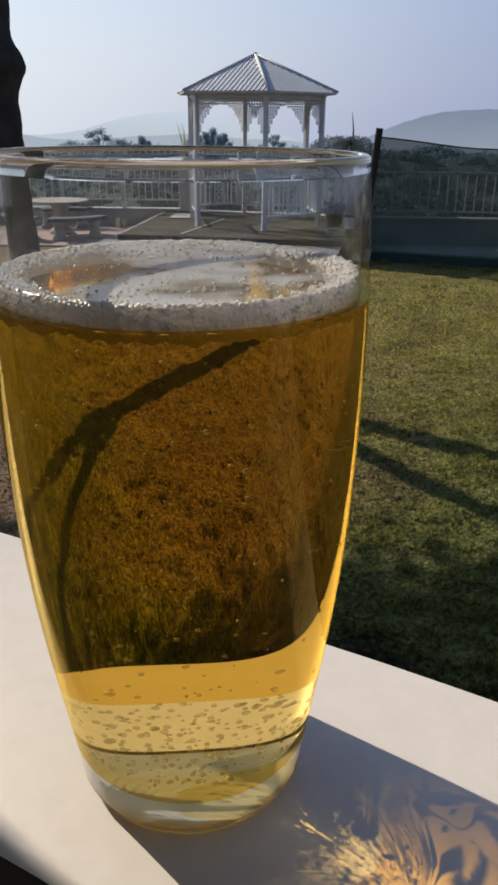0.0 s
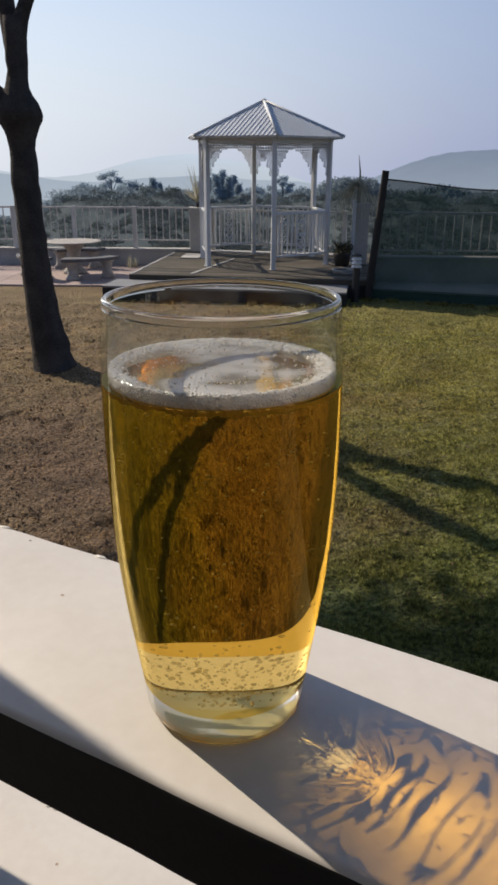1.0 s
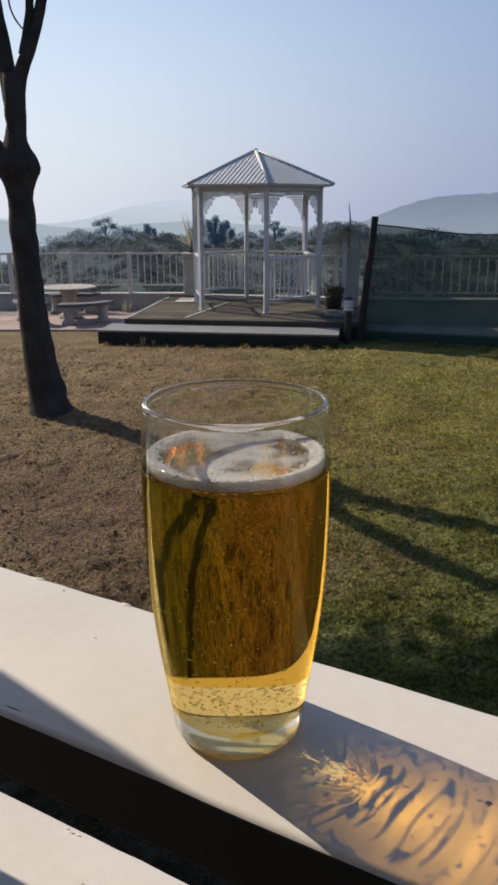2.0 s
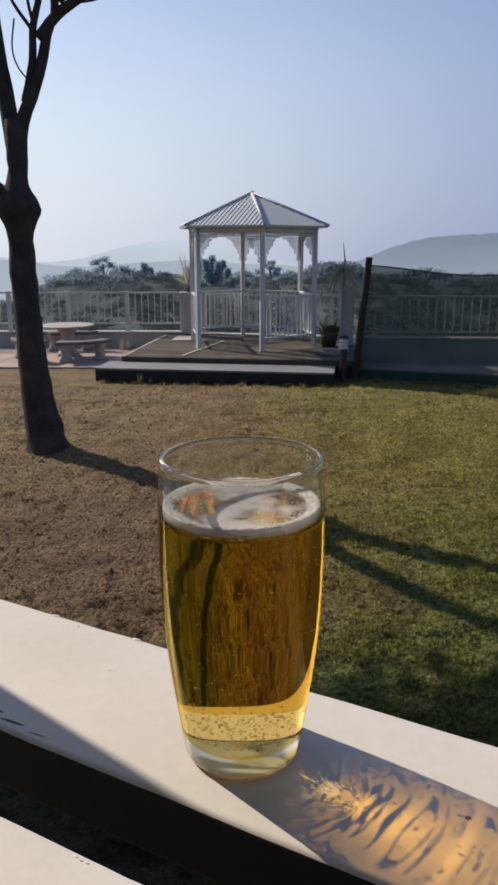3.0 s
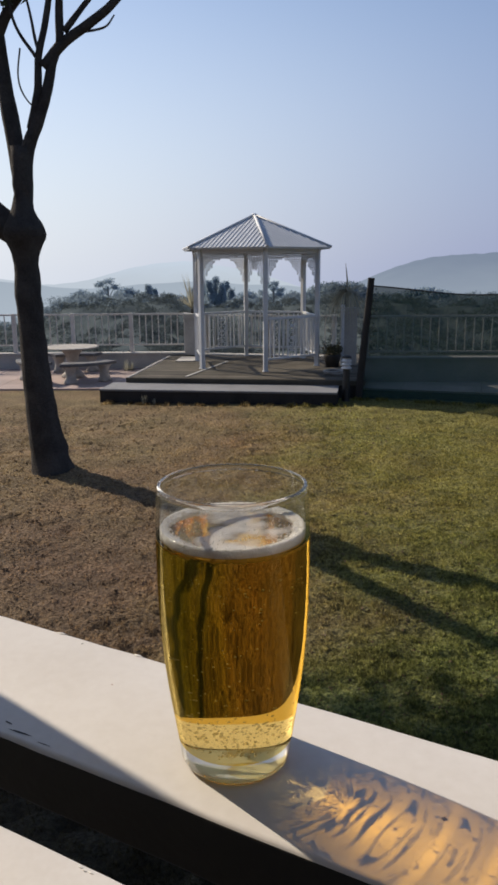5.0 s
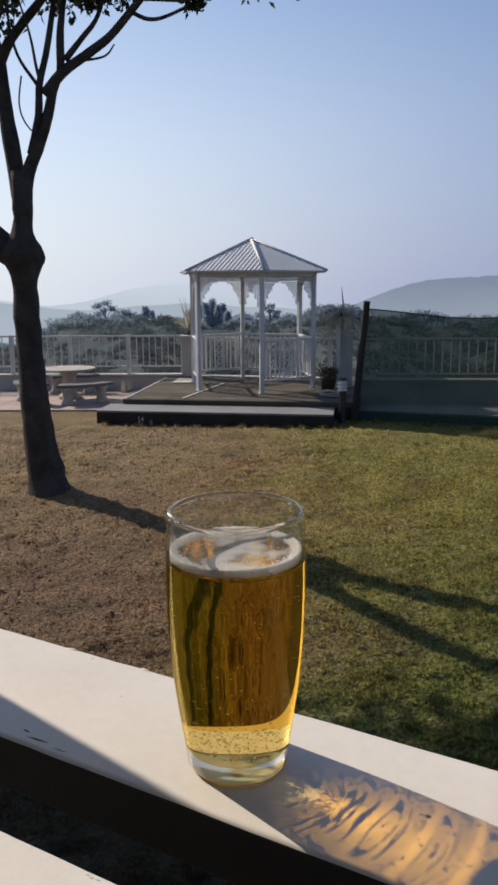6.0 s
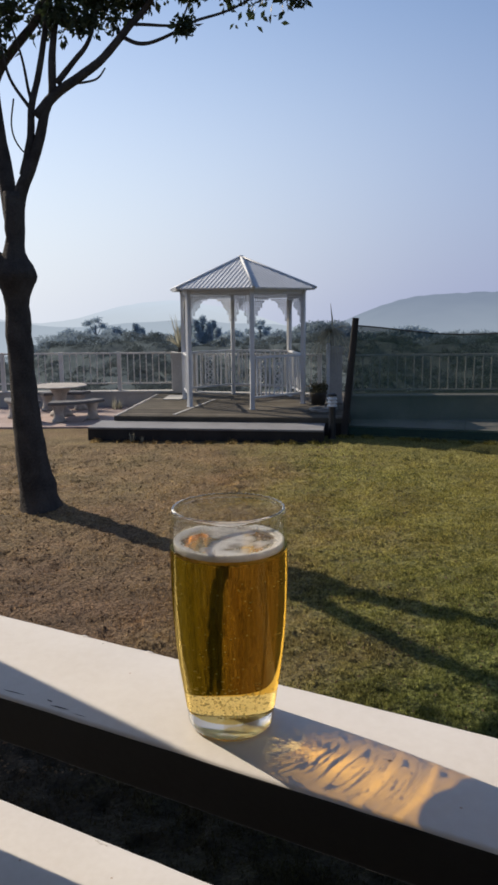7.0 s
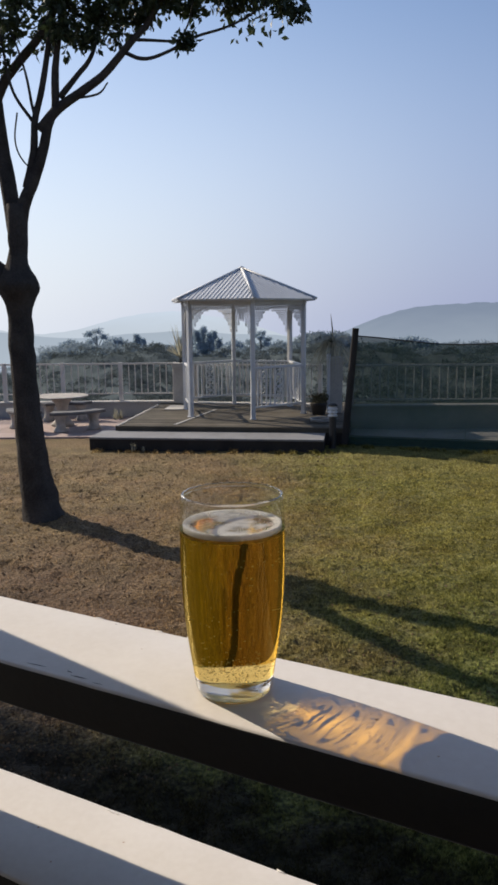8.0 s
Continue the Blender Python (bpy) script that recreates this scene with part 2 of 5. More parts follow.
PLASTER = mat("off_white_plaster", (0.44, 0.42, 0.39), (0.30, 0.29, 0.27), 0.85, scale=1.5, fine=30, bump=0.3, dist=0.004)
CONCRETE = mat("pale_cast_concrete", (0.42, 0.39, 0.35), (0.26, 0.24, 0.22), 0.85, scale=6, fine=60, bump=0.4, dist=0.004)
BLACK = mat("black_plastic", (0.02, 0.02, 0.021), (0.012, 0.012, 0.013), 0.5, scale=8, fine=90)
ROCK = mat("grey_rock", (0.26, 0.24, 0.21), (0.13, 0.12, 0.11), 0.9, scale=8, fine=60, bump=0.8, dist=0.01)
# bench concrete again, its colour darkened for the shade on the seats
SEAT = mat("shade_toned_concrete", (0.13, 0.13, 0.135), (0.075, 0.075, 0.08), 0.8, scale=5, fine=60, bump=0.4, dist=0.004)
POT = mat("dark_clay_pot", (0.045, 0.04, 0.036), (0.025, 0.022, 0.02), 0.8, scale=8, fine=60)
HOUSE = mat("pale_house_wall", (0.52, 0.49, 0.45), (0.46, 0.43, 0.39), 0.85, scale=1, fine=50, bump=0.2)
OVERHEAD_PAINT = mat("off_white_overhead_paint", (0.80, 0.775, 0.73), (0.74, 0.715, 0.67), 0.7, scale=1, fine=50, bump=0.1)
FLOOR = mat("dark_floor_boards", (0.06, 0.05, 0.045), (0.035, 0.03, 0.027), 0.7, scale=3, fine=60, bump=0.3, piece=0.2)
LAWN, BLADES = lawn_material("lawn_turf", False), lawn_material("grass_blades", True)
LEAF = leaf_material("dark_tree_leaf", (0.018, 0.030, 0.014), (0.045, 0.065, 0.025))
PALM = leaf_material("pale_palm_leaf", (0.27, 0.26, 0.19), (0.42, 0.40, 0.31), 0.5)
SHRUB = leaf_material("shrub_leaf", (0.060, 0.058, 0.024), (0.15, 0.125, 0.06))
# haze is painted into these far colours; NEAR_WOODS is toned down for shade
WOODS = leaf_material("haze_tinted_wood_leaf", (0.225, 0.278, 0.312), (0.248, 0.300, 0.332), 0.4, 0.0)
HAZY = leaf_material("haze_tinted_tree_leaf", (0.36, 0.44, 0.50), (0.40, 0.48, 0.54), 0.45, 0.0)
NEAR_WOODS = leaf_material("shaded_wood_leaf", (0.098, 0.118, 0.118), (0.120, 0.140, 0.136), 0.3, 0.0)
HAZY_BARK = mat("haze_tinted_bark", (0.20, 0.22, 0.24), (0.15, 0.17, 0.18), 1.0, spec=0.0)
NET = netting_material("dark_green_net", (0.020, 0.060, 0.046), 0.27)
GLASS = clear("clear_glass", 1.5)
THIN = bpy.data.materials.new("thin_glass_wall")
THIN.use_nodes = True
tn, tk = THIN.node_tree.nodes, THIN.node_tree.links
tn.remove(tn["Principled BSDF"])
pass_on, shine, edge_on, thin_mix = tn.new("ShaderNodeBsdfTransparent"), tn.new("ShaderNodeBsdfGlossy"), tn.new("ShaderNodeLayerWeight"), tn.new("ShaderNodeMixShader")
gloss_power, gloss_share = tn.new("ShaderNodeMath"), tn.new("ShaderNodeMath")
gloss_power.operation, gloss_share.operation = "POWER", "MULTIPLY_ADD"
gloss_power.inputs[1].default_value, gloss_share.inputs[1].default_value, gloss_share.inputs[2].default_value = 5.0, 0.75, 0.04
edge_on.inputs["Blend"].default_value = 0.5
tk.new(edge_on.outputs["Facing"], gloss_power.inputs[0])
tk.new(gloss_power.outputs[0], gloss_share.inputs[0])
pass_on.inputs["Color"].default_value, shine.inputs["Roughness"].default_value = (0.965, 0.975, 0.975, 1), 0.0
tk.new(gloss_share.outputs[0], thin_mix.inputs[0])
tk.new(pass_on.outputs[0], thin_mix.inputs[1])
tk.new(shine.outputs[0], thin_mix.inputs[2])
tk.new(thin_mix.outputs[0], tn["Material Output"].inputs["Surface"])
BEER_WALL = clear("beer_in_glass", 1.345, (0.875, 0.673, 0.250), 0.010)
FOOT_GLASS = clear("clear_glass_foot", 1.40, (0.965, 0.95, 0.91), 0.010)
FOOT_UNDER = clear("underside_of_glass_foot", 1.37, (0.97, 0.98, 0.99), 0.02)
un, ul = FOOT_UNDER.node_tree.nodes, FOOT_UNDER.node_tree.links
# bluish-white share coloured in for the sky mirrored inside the foot
cast, worn = un.new("ShaderNodeBsdfDiffuse"), un.new("ShaderNodeMixShader")
cast.inputs["Color"].default_value, worn.inputs[0].default_value = (0.76, 0.82, 0.95, 1), 0.55
ul.new(un["Glass BSDF"].outputs[0], worn.inputs[1])
ul.new(cast.outputs[0], worn.inputs[2])
ul.new(worn.outputs[0], un["Material Output"].inputs["Surface"])
BEER_TOP = clear("beer_surface", 1.335, (0.900, 0.690, 0.210))
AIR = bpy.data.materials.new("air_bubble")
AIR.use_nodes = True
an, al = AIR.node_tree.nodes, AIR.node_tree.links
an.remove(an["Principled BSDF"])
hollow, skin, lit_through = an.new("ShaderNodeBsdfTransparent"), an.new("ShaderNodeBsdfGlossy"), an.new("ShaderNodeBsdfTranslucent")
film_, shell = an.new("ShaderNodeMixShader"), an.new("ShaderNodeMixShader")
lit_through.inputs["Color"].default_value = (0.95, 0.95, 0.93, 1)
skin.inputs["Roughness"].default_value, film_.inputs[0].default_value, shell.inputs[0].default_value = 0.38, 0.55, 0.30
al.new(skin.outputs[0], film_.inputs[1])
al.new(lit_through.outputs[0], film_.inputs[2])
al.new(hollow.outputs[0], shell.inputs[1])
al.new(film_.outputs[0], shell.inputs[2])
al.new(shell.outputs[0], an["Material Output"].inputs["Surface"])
FOAM = foam_material("white_froth", 0.0)
FILM = foam_material("thin_froth", 0.85)


# ---- ways to make meshes ----
def mesh_of(bm, name, *materials, smooth=False):
    me = bpy.data.meshes.new(name)
    bm.to_mesh(me)
    bm.free()
    for m in materials:
        me.materials.append(m)
    if smooth:
        me.shade_smooth()
    return me


def part(name, bm, material, parent, label="", smooth=False):
    """One mesh object under a thing or under a part; bm may be a finished mesh."""
    me = bm if isinstance(bm, bpy.types.Mesh) else mesh_of(bm, name, material, smooth=smooth)
    ob = new(name, me)
    ob.parent = parent
    if label:
        tagged(ob, label)
    return ob


def thing(name, at, label, category, group="", kind="", turn=0.0):
    ob = new(name)
    ob.empty_display_size = 0.05
    ob.matrix_world = pose(*at, 0, 0, turn)
    return tagged(ob, label, category, group, kind)


def block(bm, lo, hi, bevel=0.0):
    """A box between two corners, with its edges rounded."""
    lo, hi = Vector(lo), Vector(hi)
    made = bmesh.ops.create_cube(bm, size=1.0, matrix=Matrix.Translation((lo + hi) / 2) @ Matrix.Diagonal((*(hi - lo), 1)))["verts"]
    if bevel:
        edges = {e for v in made for e in v.link_edges}
        bmesh.ops.bevel(bm, geom=list(edges), offset=bevel, segments=2, profile=0.6, affect="EDGES")
    return bm


def boxed(lo, hi, bevel=0.0):
    return block(bmesh.new(), lo, hi, bevel)


def tube(bm, points, radii, sides=8, cap=True):
    """A round limb along points, with a radius at each."""
    pts = [Vector(p) for p in points]
    rings = []
    up = Vector((0.3, 0.9, 0.2)).normalized()
    for i, p in enumerate(pts):
        d = (pts[min(i + 1, len(pts) - 1)] - pts[max(i - 1, 0)]).normalized()
        u = d.cross(up)
        u = u.normalized() if u.length > 1e-3 else d.orthogonal().normalized()
        v = d.cross(u)
        rings.append([bm.verts.new(p + (u * math.cos(a) + v * math.sin(a)) * radii[i]) for a in (2 * math.pi * k / sides for k in range(sides))])
    for a, b in zip(rings, rings[1:]):
        for k in range(sides):
            bm.faces.new((a[k], a[(k + 1) % sides], b[(k + 1) % sides], b[k]))
    if cap:
        bm.faces.new(rings[0][::-1])
        bm.faces.new(rings[-1])
    return bm


def glide(points, steps):
    """A smooth line through points."""
    pts = [Vector(p) for p in points]
    pts = [pts[0] * 2 - pts[1]] + pts + [pts[-1] * 2 - pts[-2]]
    out = []
    for a, b, c, d in zip(pts, pts[1:], pts[2:], pts[3:]):
        for k in range(steps):
            t = k / steps
            out.append(0.5 * (2 * b + (c - a) * t + (2 * a - 5 * b + 4 * c - d) * t * t + (3 * b - a - 3 * c + d) * t ** 3))
    return out + [pts[-2]]


def turned(bm, profile, sides=32, cap=False):
    """A body of revolution from (radius, height) pairs."""
    rows = []
    for r, z in profile:
        if r < 1e-6:
            rows.append([bm.verts.new((0, 0, z))])
        else:
            rows.append([bm.verts.new((r * math.cos(2 * math.pi * k / sides), r * math.sin(2 * math.pi * k / sides), z)) for k in range(sides)])
    for a, b in zip(rows, rows[1:]):
        for k in range(sides):
            q = (k + 1) % sides
            if len(a) == 1:
                bm.faces.new((a[0], b[q], b[k]))
            elif len(b) == 1:
                bm.faces.new((a[k], a[q], b[0]))
            else:
                bm.faces.new((a[k], a[q], b[q], b[k]))
    return bm


def sheet_mesh(name, verts, faces, *materials):
    me = bpy.data.meshes.new(name)
    me.from_pydata([tuple(v) for v in verts], [], [tuple(f) for f in faces])
    for m in materials:
        me.materials.append(m)
    return me


def leaves_mesh(name, centres, spreads, count, size, material, seed, flat=0.8):
    """Many bent leaves, gathered round centres."""
    rng = np.random.default_rng(seed)
    c, s = np.array(centres, float), np.array(spreads, float)
    pick = rng.integers(0, len(c), count)
    at = c[pick] + np.clip(rng.normal(size=(count, 3)), -1.5, 1.5) * s[pick][:, None] * np.array([1, 1, flat])
    d = rng.normal(size=(count, 3)) + np.array([0, 0, -0.5])
    d /= np.linalg.norm(d, axis=1)[:, None]
    w = np.cross(d, rng.normal(size=(count, 3)))
    w /= np.linalg.norm(w, axis=1)[:, None]
    up = np.cross(d, w)
    length = size * rng.uniform(0.6, 1.3, count)[:, None]
    v = np.stack([at, at + d * length * 0.5 + w * length * 0.27 + up * length * 0.06, at + d * length - up * length * 0.1, at + d * length * 0.5 - w * length * 0.27 + up * length * 0.06], 1).reshape(-1, 3)
    i = np.arange(count)[:, None] * 4
    f = np.concatenate([i + [0, 1, 2], i + [0, 2, 3]])
    return sheet_mesh(name, v, f, material)


def grain(x, y, seed):
    """Smooth random heights between 0 and 1 over a unit grid."""
    i, j = np.floor(x), np.floor(y)
    u, v = x - i, y - j
    u, v = u * u * (3 - 2 * u), v * v * (3 - 2 * v)

    def at(a, b):
        h = np.sin(a * 127.1 + b * 311.7 + seed * 74.7) * 43758.5453
        return h - np.floor(h)

    return (at(i, j) * (1 - u) + at(i + 1, j) * u) * (1 - v) + (at(i, j + 1) * (1 - u) + at(i + 1, j + 1) * u) * v


def lumps(x, y):
    """The lawn's uneven tufts and hollows."""
    a = grain(x * 7.0, y * 7.0, 1) ** 2 * 0.016 + grain(x * 14.0, y * 14.0, 2) ** 2 * 0.024 + grain(x * 2.1, y * 2.1, 3) * 0.02
    a = a - 0.030 * np.clip((grain(x * 8.5, y * 10.0, 5) - 0.66) / 0.16, 0, 1) * np.clip(grain(x * 1.3, y * 1.3, 6) * 2.2 - 0.5, 0.15, 1)
    return (a - 0.02) * np.clip((y - 1.2) / 0.8, 0, 1) * np.clip((12.7 - y) / 0.5, 0, 1) * np.clip((7.5 - np.abs(x)) / 1.0, 0, 1)


def rise(x, y):
    """Height of the land: a level lawn that falls away to a wide valley past the terrace."""
    t = np.clip((y - 18.5) / 40.0, 0, 1)
    u = np.clip((y - 120.0) / 1200.0, 0, 1)
    return -11.0 * t * t * (3 - 2 * t) - 110.0 * u + 0.02 * np.sin(x * 0.9 + 0.5) * np.sin(y * 0.7) * (y < 13) + lumps(x, y)


# ---- ground ----
def steps_between(lo, hi, near, far):
    a = np.concatenate([np.arange(-near, -4.7, 0.5), np.arange(-4.5, 4.7, 0.034), np.arange(5.0, near + 0.01, 0.5)])
    b = np.geomspace(near + 1, far, 26)
    return np.concatenate([-b[::-1], a, b])


gx, gy = steps_between(0, 0, 8, 3500), np.concatenate([-np.geomspace(8, 3500, 14)[::-1], np.arange(-7, 1.2, 0.5), np.arange(1.2, 12.9, 0.034), np.arange(13, 24, 0.5), np.geomspace(24.5, 4500, 40)])
GX, GY = np.meshgrid(gx, gy)
GZ = rise(GX, GY)
nx, ny = len(gx), len(gy)
quads = [(j * nx + i, j * nx + i + 1, (j + 1) * nx + i + 1, (j + 1) * nx + i) for j in range(ny - 1) for i in range(nx - 1)]
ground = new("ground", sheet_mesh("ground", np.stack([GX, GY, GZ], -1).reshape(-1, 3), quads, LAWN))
ground.data.shade_smooth()
tagged(ground, "brown and green lawn that falls away to a valley", "lawn", kind="structure")


def grass(count):
    rng = np.random.default_rng(4)
    y = 1.4 + 11.2 * rng.random(count) ** 1.6
    x = (rng.random(count) - 0.5) * (1.2 + y * 0.78)
    tuft = np.array([noise.noise(Vector((a * 9, b * 9, 0))) + 0.7 * noise.noise(Vector((a * 2.3, b * 2.3, 4))) for a, b in zip(x, y)])
    keep = rng.random(count) < np.clip((x + 1.6) / 2.2, 0.10, 1.0) * np.clip((12.6 - y) / 4.0, 0, 1) * np.clip((y - 1.4) / 0.8, 0, 1) * np.clip(0.70 + 0.9 * tuft, 0.12, 1)
    x, y, tuft = x[keep], y[keep], tuft[keep]
    # a ragged fringe where the turf meets the step and the terrace
    ex = np.concatenate([rng.uniform(-3.0, 1.4, 5000), rng.uniform(1.5, 6.0, 5000)])
    back = np.abs(rng.normal(size=len(ex))) * 0.10 + 0.02
    ey = np.where(ex < 1.45, 12.80 - (ex + 2.9) * 0.1317, 12.97 - (ex - 1.72) * 0.3057) - back
    ragged = np.array([noise.noise(Vector((a * 5, 3, 1))) + 0.6 * noise.noise(Vector((a * 17, 1, 7))) for a in ex])
    some = ragged > 0.0
    x, y = np.concatenate([x, ex[some]]), np.concatenate([y, ey[some]])
    tuft = np.concatenate([tuft, np.full(int(some.sum()), 1.5)])
    tall = np.concatenate([np.ones(len(tuft) - int(some.sum())), 1.0 + 1.6 * ragged[some]])
    m = len(x)
    z = rise(x, y)
    a = rng.random(m) * 2 * math.pi
    h = rng.uniform(0.008, 0.024, m) * (1 + 0.9 * np.clip(tuft, 0, 1)) * tall
    w = rng.uniform(0.002, 0.0045, m) * (0.7 + y * 0.12)
    lean = rng.normal(size=(m, 2)) * h[:, None] * 0.5
    side = np.stack([np.cos(a) * w, np.sin(a) * w], 1)
    p = np.stack([x, y], 1)
    v = np.stack([np.column_stack([p - side, z - 0.004]), np.column_stack([p + side, z - 0.004]), np.column_stack([p + lean, z + h])], 1).reshape(-1, 3)
    f = np.arange(m * 3).reshape(-1, 3)
    return sheet_mesh("grass", v, f, BLADES)


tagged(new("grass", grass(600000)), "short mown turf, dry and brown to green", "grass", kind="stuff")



def clods(count):
    """Crumbs of dry earth and leaf litter, thickest on the bare ground."""
    r_ = np.random.default_rng(8)
    y = 3.0 + 9.4 * r_.random(count) ** 1.2
    x = -0.36 * y - 0.4 + (0.36 * y + 2.4) * r_.random(count) ** 1.5
    size = 0.004 + 0.014 * r_.random(count) ** 2 * (0.7 + 0.06 * y)
    corners = np.array([(1, 0, 0), (-0.4, 0.9, 0), (-0.5, -0.8, 0), (0, 0, 0.8)], float)
    a = r_.random(count) * 2 * math.pi
    turn_ = np.stack([np.stack([np.cos(a), -np.sin(a)], -1), np.stack([np.sin(a), np.cos(a)], -1)], 1)
    shape = corners[None] * r_.uniform(0.6, 1.4, (count, 4, 3)) * size[:, None, None]
    shape[:, :, :2] = np.einsum("nij,nkj->nki", turn_, shape[:, :, :2])
    v = shape + np.stack([x, y, rise(x, y) - 0.001], -1)[:, None]
    i = np.arange(count)[:, None] * 4
    f = np.concatenate([i + [0, 1, 3], i + [1, 2, 3], i + [2, 0, 3]])
    return sheet_mesh("earth_crumbs", v.reshape(-1, 3), f, CRUMB)


CRUMB = leaf_material("earth_crumb", (0.080, 0.052, 0.030), (0.18, 0.12, 0.07), 0.0, 0.1)
tagged(new("earth_crumbs", clods(10000)), "crumbs of dry brown earth on the lawn", "soil", kind="stuff")

# the house behind and the floor under the camera
TH = radians(27.8)
ALONG, OUT = Vector((math.cos(TH), -math.sin(TH), 0)), Vector((math.sin(TH), math.cos(TH), 0))
TURN = -27.8
veranda = thing("floor", (0, 0, 0), "dark timber veranda floor", "floor", kind="structure", turn=TURN)
for k in range(15):
    part("floor_board", boxed((-3.0, 0.075 - 0.145 * (k + 1) + 0.005, 1.02), (3.0, 0.075 - 0.145 * k, 1.05), 0.003), FLOOR, veranda)
part("floor_edge", boxed((-3.0, -1.95, 0.0), (3.0, 0.065, 1.015)), HOUSE, veranda)
# unseen wall behind the camera, enlarged to hold back sky light
wall = thing("wall_unseen", (0, 0, 0), "plain cream wall, unseen behind the camera", "wall", kind="structure", turn=TURN)
part("wall_face", boxed((-9.0, -2.4, 0.0), (9.0, -2.15, 6.4)), HOUSE, wall)
# unseen roof added to cut the blue skylight and bounce warm light
unseen_roof = new("ceiling", mesh_of(boxed((-4.0, -2.14, 3.52), (4.0, -0.12, 3.62), 0.004), "ceiling", OVERHEAD_PAINT))
unseen_roof.matrix_world = pose(0, 0, 0, 0, 0, TURN)
tagged(unseen_roof, "unseen plain cream panel overhead that tempers the sky's light", "ceiling", kind="structure")


# ---- the rail ----
def worn_board(z, lo, hi):
    """A long painted board with eased, slightly wavy edges."""
    bm = boxed((-2.2, lo, z - 0.036), (2.2, hi, z), 0.0)
    bmesh.ops.subdivide_edges(bm, edges=[e for e in bm.edges if abs(e.verts[0].co.x - e.verts[1].co.x) > 1], cuts=220, use_grid_fill=True)
    for v in bm.verts:
        v.co.y += 0.0006 * noise.noise(Vector((v.co.x * 40, v.co.y * 9, z)))
    sharp = [e for e in bm.edges if len(e.link_faces) == 2 and e.calc_face_angle() > 1.0]
    bmesh.ops.bevel(bm, geom=sharp, offset=0.0035, segments=3, profile=0.5, affect="EDGES")
    # side and under faces take the near-black colour, tops the white
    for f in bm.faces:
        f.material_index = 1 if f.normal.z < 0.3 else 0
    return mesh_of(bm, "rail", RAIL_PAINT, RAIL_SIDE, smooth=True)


railing = thing("veranda_railing", (0, 0, 0), "white painted timber veranda railing with two flat rails", "railing", turn=TURN)
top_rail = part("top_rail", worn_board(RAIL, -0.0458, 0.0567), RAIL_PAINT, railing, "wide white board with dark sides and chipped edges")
top_rail.cycles.is_caustics_receiver = True
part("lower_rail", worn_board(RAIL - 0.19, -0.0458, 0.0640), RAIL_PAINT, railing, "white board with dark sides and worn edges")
for s in (-0.57, 1.35):
    part("post", boxed((s - 0.045, -0.045, 1.05), (s + 0.045, 0.055, 3.5 if s < 0 else RAIL - 0.03), 0.004), RAIL_PAINT, railing)


for k in range(26):  # flakes and ridges of old paint along the edges
    r_ = random.Random(100 + k)
    low_one = k % 2
    z = RAIL - 0.19 * low_one
    edge = (0.0640 if low_one else 0.0567) if r_.random() < 0.6 else -0.0458
    bm = bmesh.new()
    bmesh.ops.create_icosphere(bm, subdivisions=2, radius=1.0)
    for v in bm.verts:
        v.co *= 1 + 0.5 * noise.noise(v.co * 1.7 + Vector((k, 0, 0)))
        v.co = Vector((v.co.x * r_.uniform(0.002, 0.006), v.co.y * 0.0012, v.co.z * 0.0006))
    flake = part("paint_flake", bm, RAIL_PAINT, railing, smooth=True)
    flake.location = (r_.uniform(-0.42, 0.30), edge - math.copysign(0.0022, edge), z - 0.0002)
    flake.rotation_euler = (0, 0, r_.uniform(-0.4, 0.4))


def crack(x, y, z, length, width, turn, material, name):
    """A thin split or mark in the paint, a hair proud of the board."""
    bm = bmesh.new()
    n_ = 12
    up, down = [], []
    for i in range(n_ + 1):
        t = i / n_
        w = width * math.sin(t * math.pi) ** 0.7 * (1 + 0.4 * noise.noise(Vector((t * 6, x * 90, 0)))) + 0.00003
        c = 0.25 * width * noise.noise(Vector((t * 4, 3, x * 50)))
        up.append(bm.verts.new((length * (t - 0.5), c + w / 2, 0.0)))
        down.append(bm.verts.new((length * (t - 0.5), c - w / 2, 0.0)))
    for i in range(n_):
        bm.faces.new((down[i], down[i + 1], up[i + 1], up[i]))
    ob = part(name, bm, material, railing)
    ob.location, ob.rotation_euler = (x, y, z + 0.0002), (0, 0, radians(turn))


KNOT = mat("rusty_mark", (0.46, 0.34, 0.26), (0.38, 0.27, 0.20), 0.6, scale=60, fine=900)
for x, y, length, width, turn in ((-0.108, -0.0395, 0.016, 0.0011, 4), (-0.090, -0.0412, 0.010, 0.0006, 2), (-0.120, -0.0360, 0.006, 0.0012, -8), (-0.150, -0.0385, 0.020, 0.0008, 3)):
    crack(x, y, RAIL, length, width, turn, RAIL_SIDE, "crack")
crack(0.1042, 0.0024, RAIL, 0.0026, 0.0024, 20, KNOT, "rust_mark")
crack(0.150, -0.021, RAIL, 0.0018, 0.0016, 70, KNOT, "rust_mark")
for x, y, low_, size_ in ((-0.21, 0.012, 1, 0.0022), (-0.13, 0.031, 1, 0.0016), (-0.17, -0.016, 1, 0.0018), (0.188, 0.006, 0, 0.0030), (0.216, -0.022, 0, 0.0024), (-0.095, 0.020, 0, 0.0012)):
    crack(x, y, RAIL - 0.19 * low_, size_ * 1.3, size_, 40 * x * 90, KNOT, "rust_mark")
crack(-0.1436, 0.0500, RAIL, 0.0015, 0.0010, 0, RAIL_SIDE, "chip")
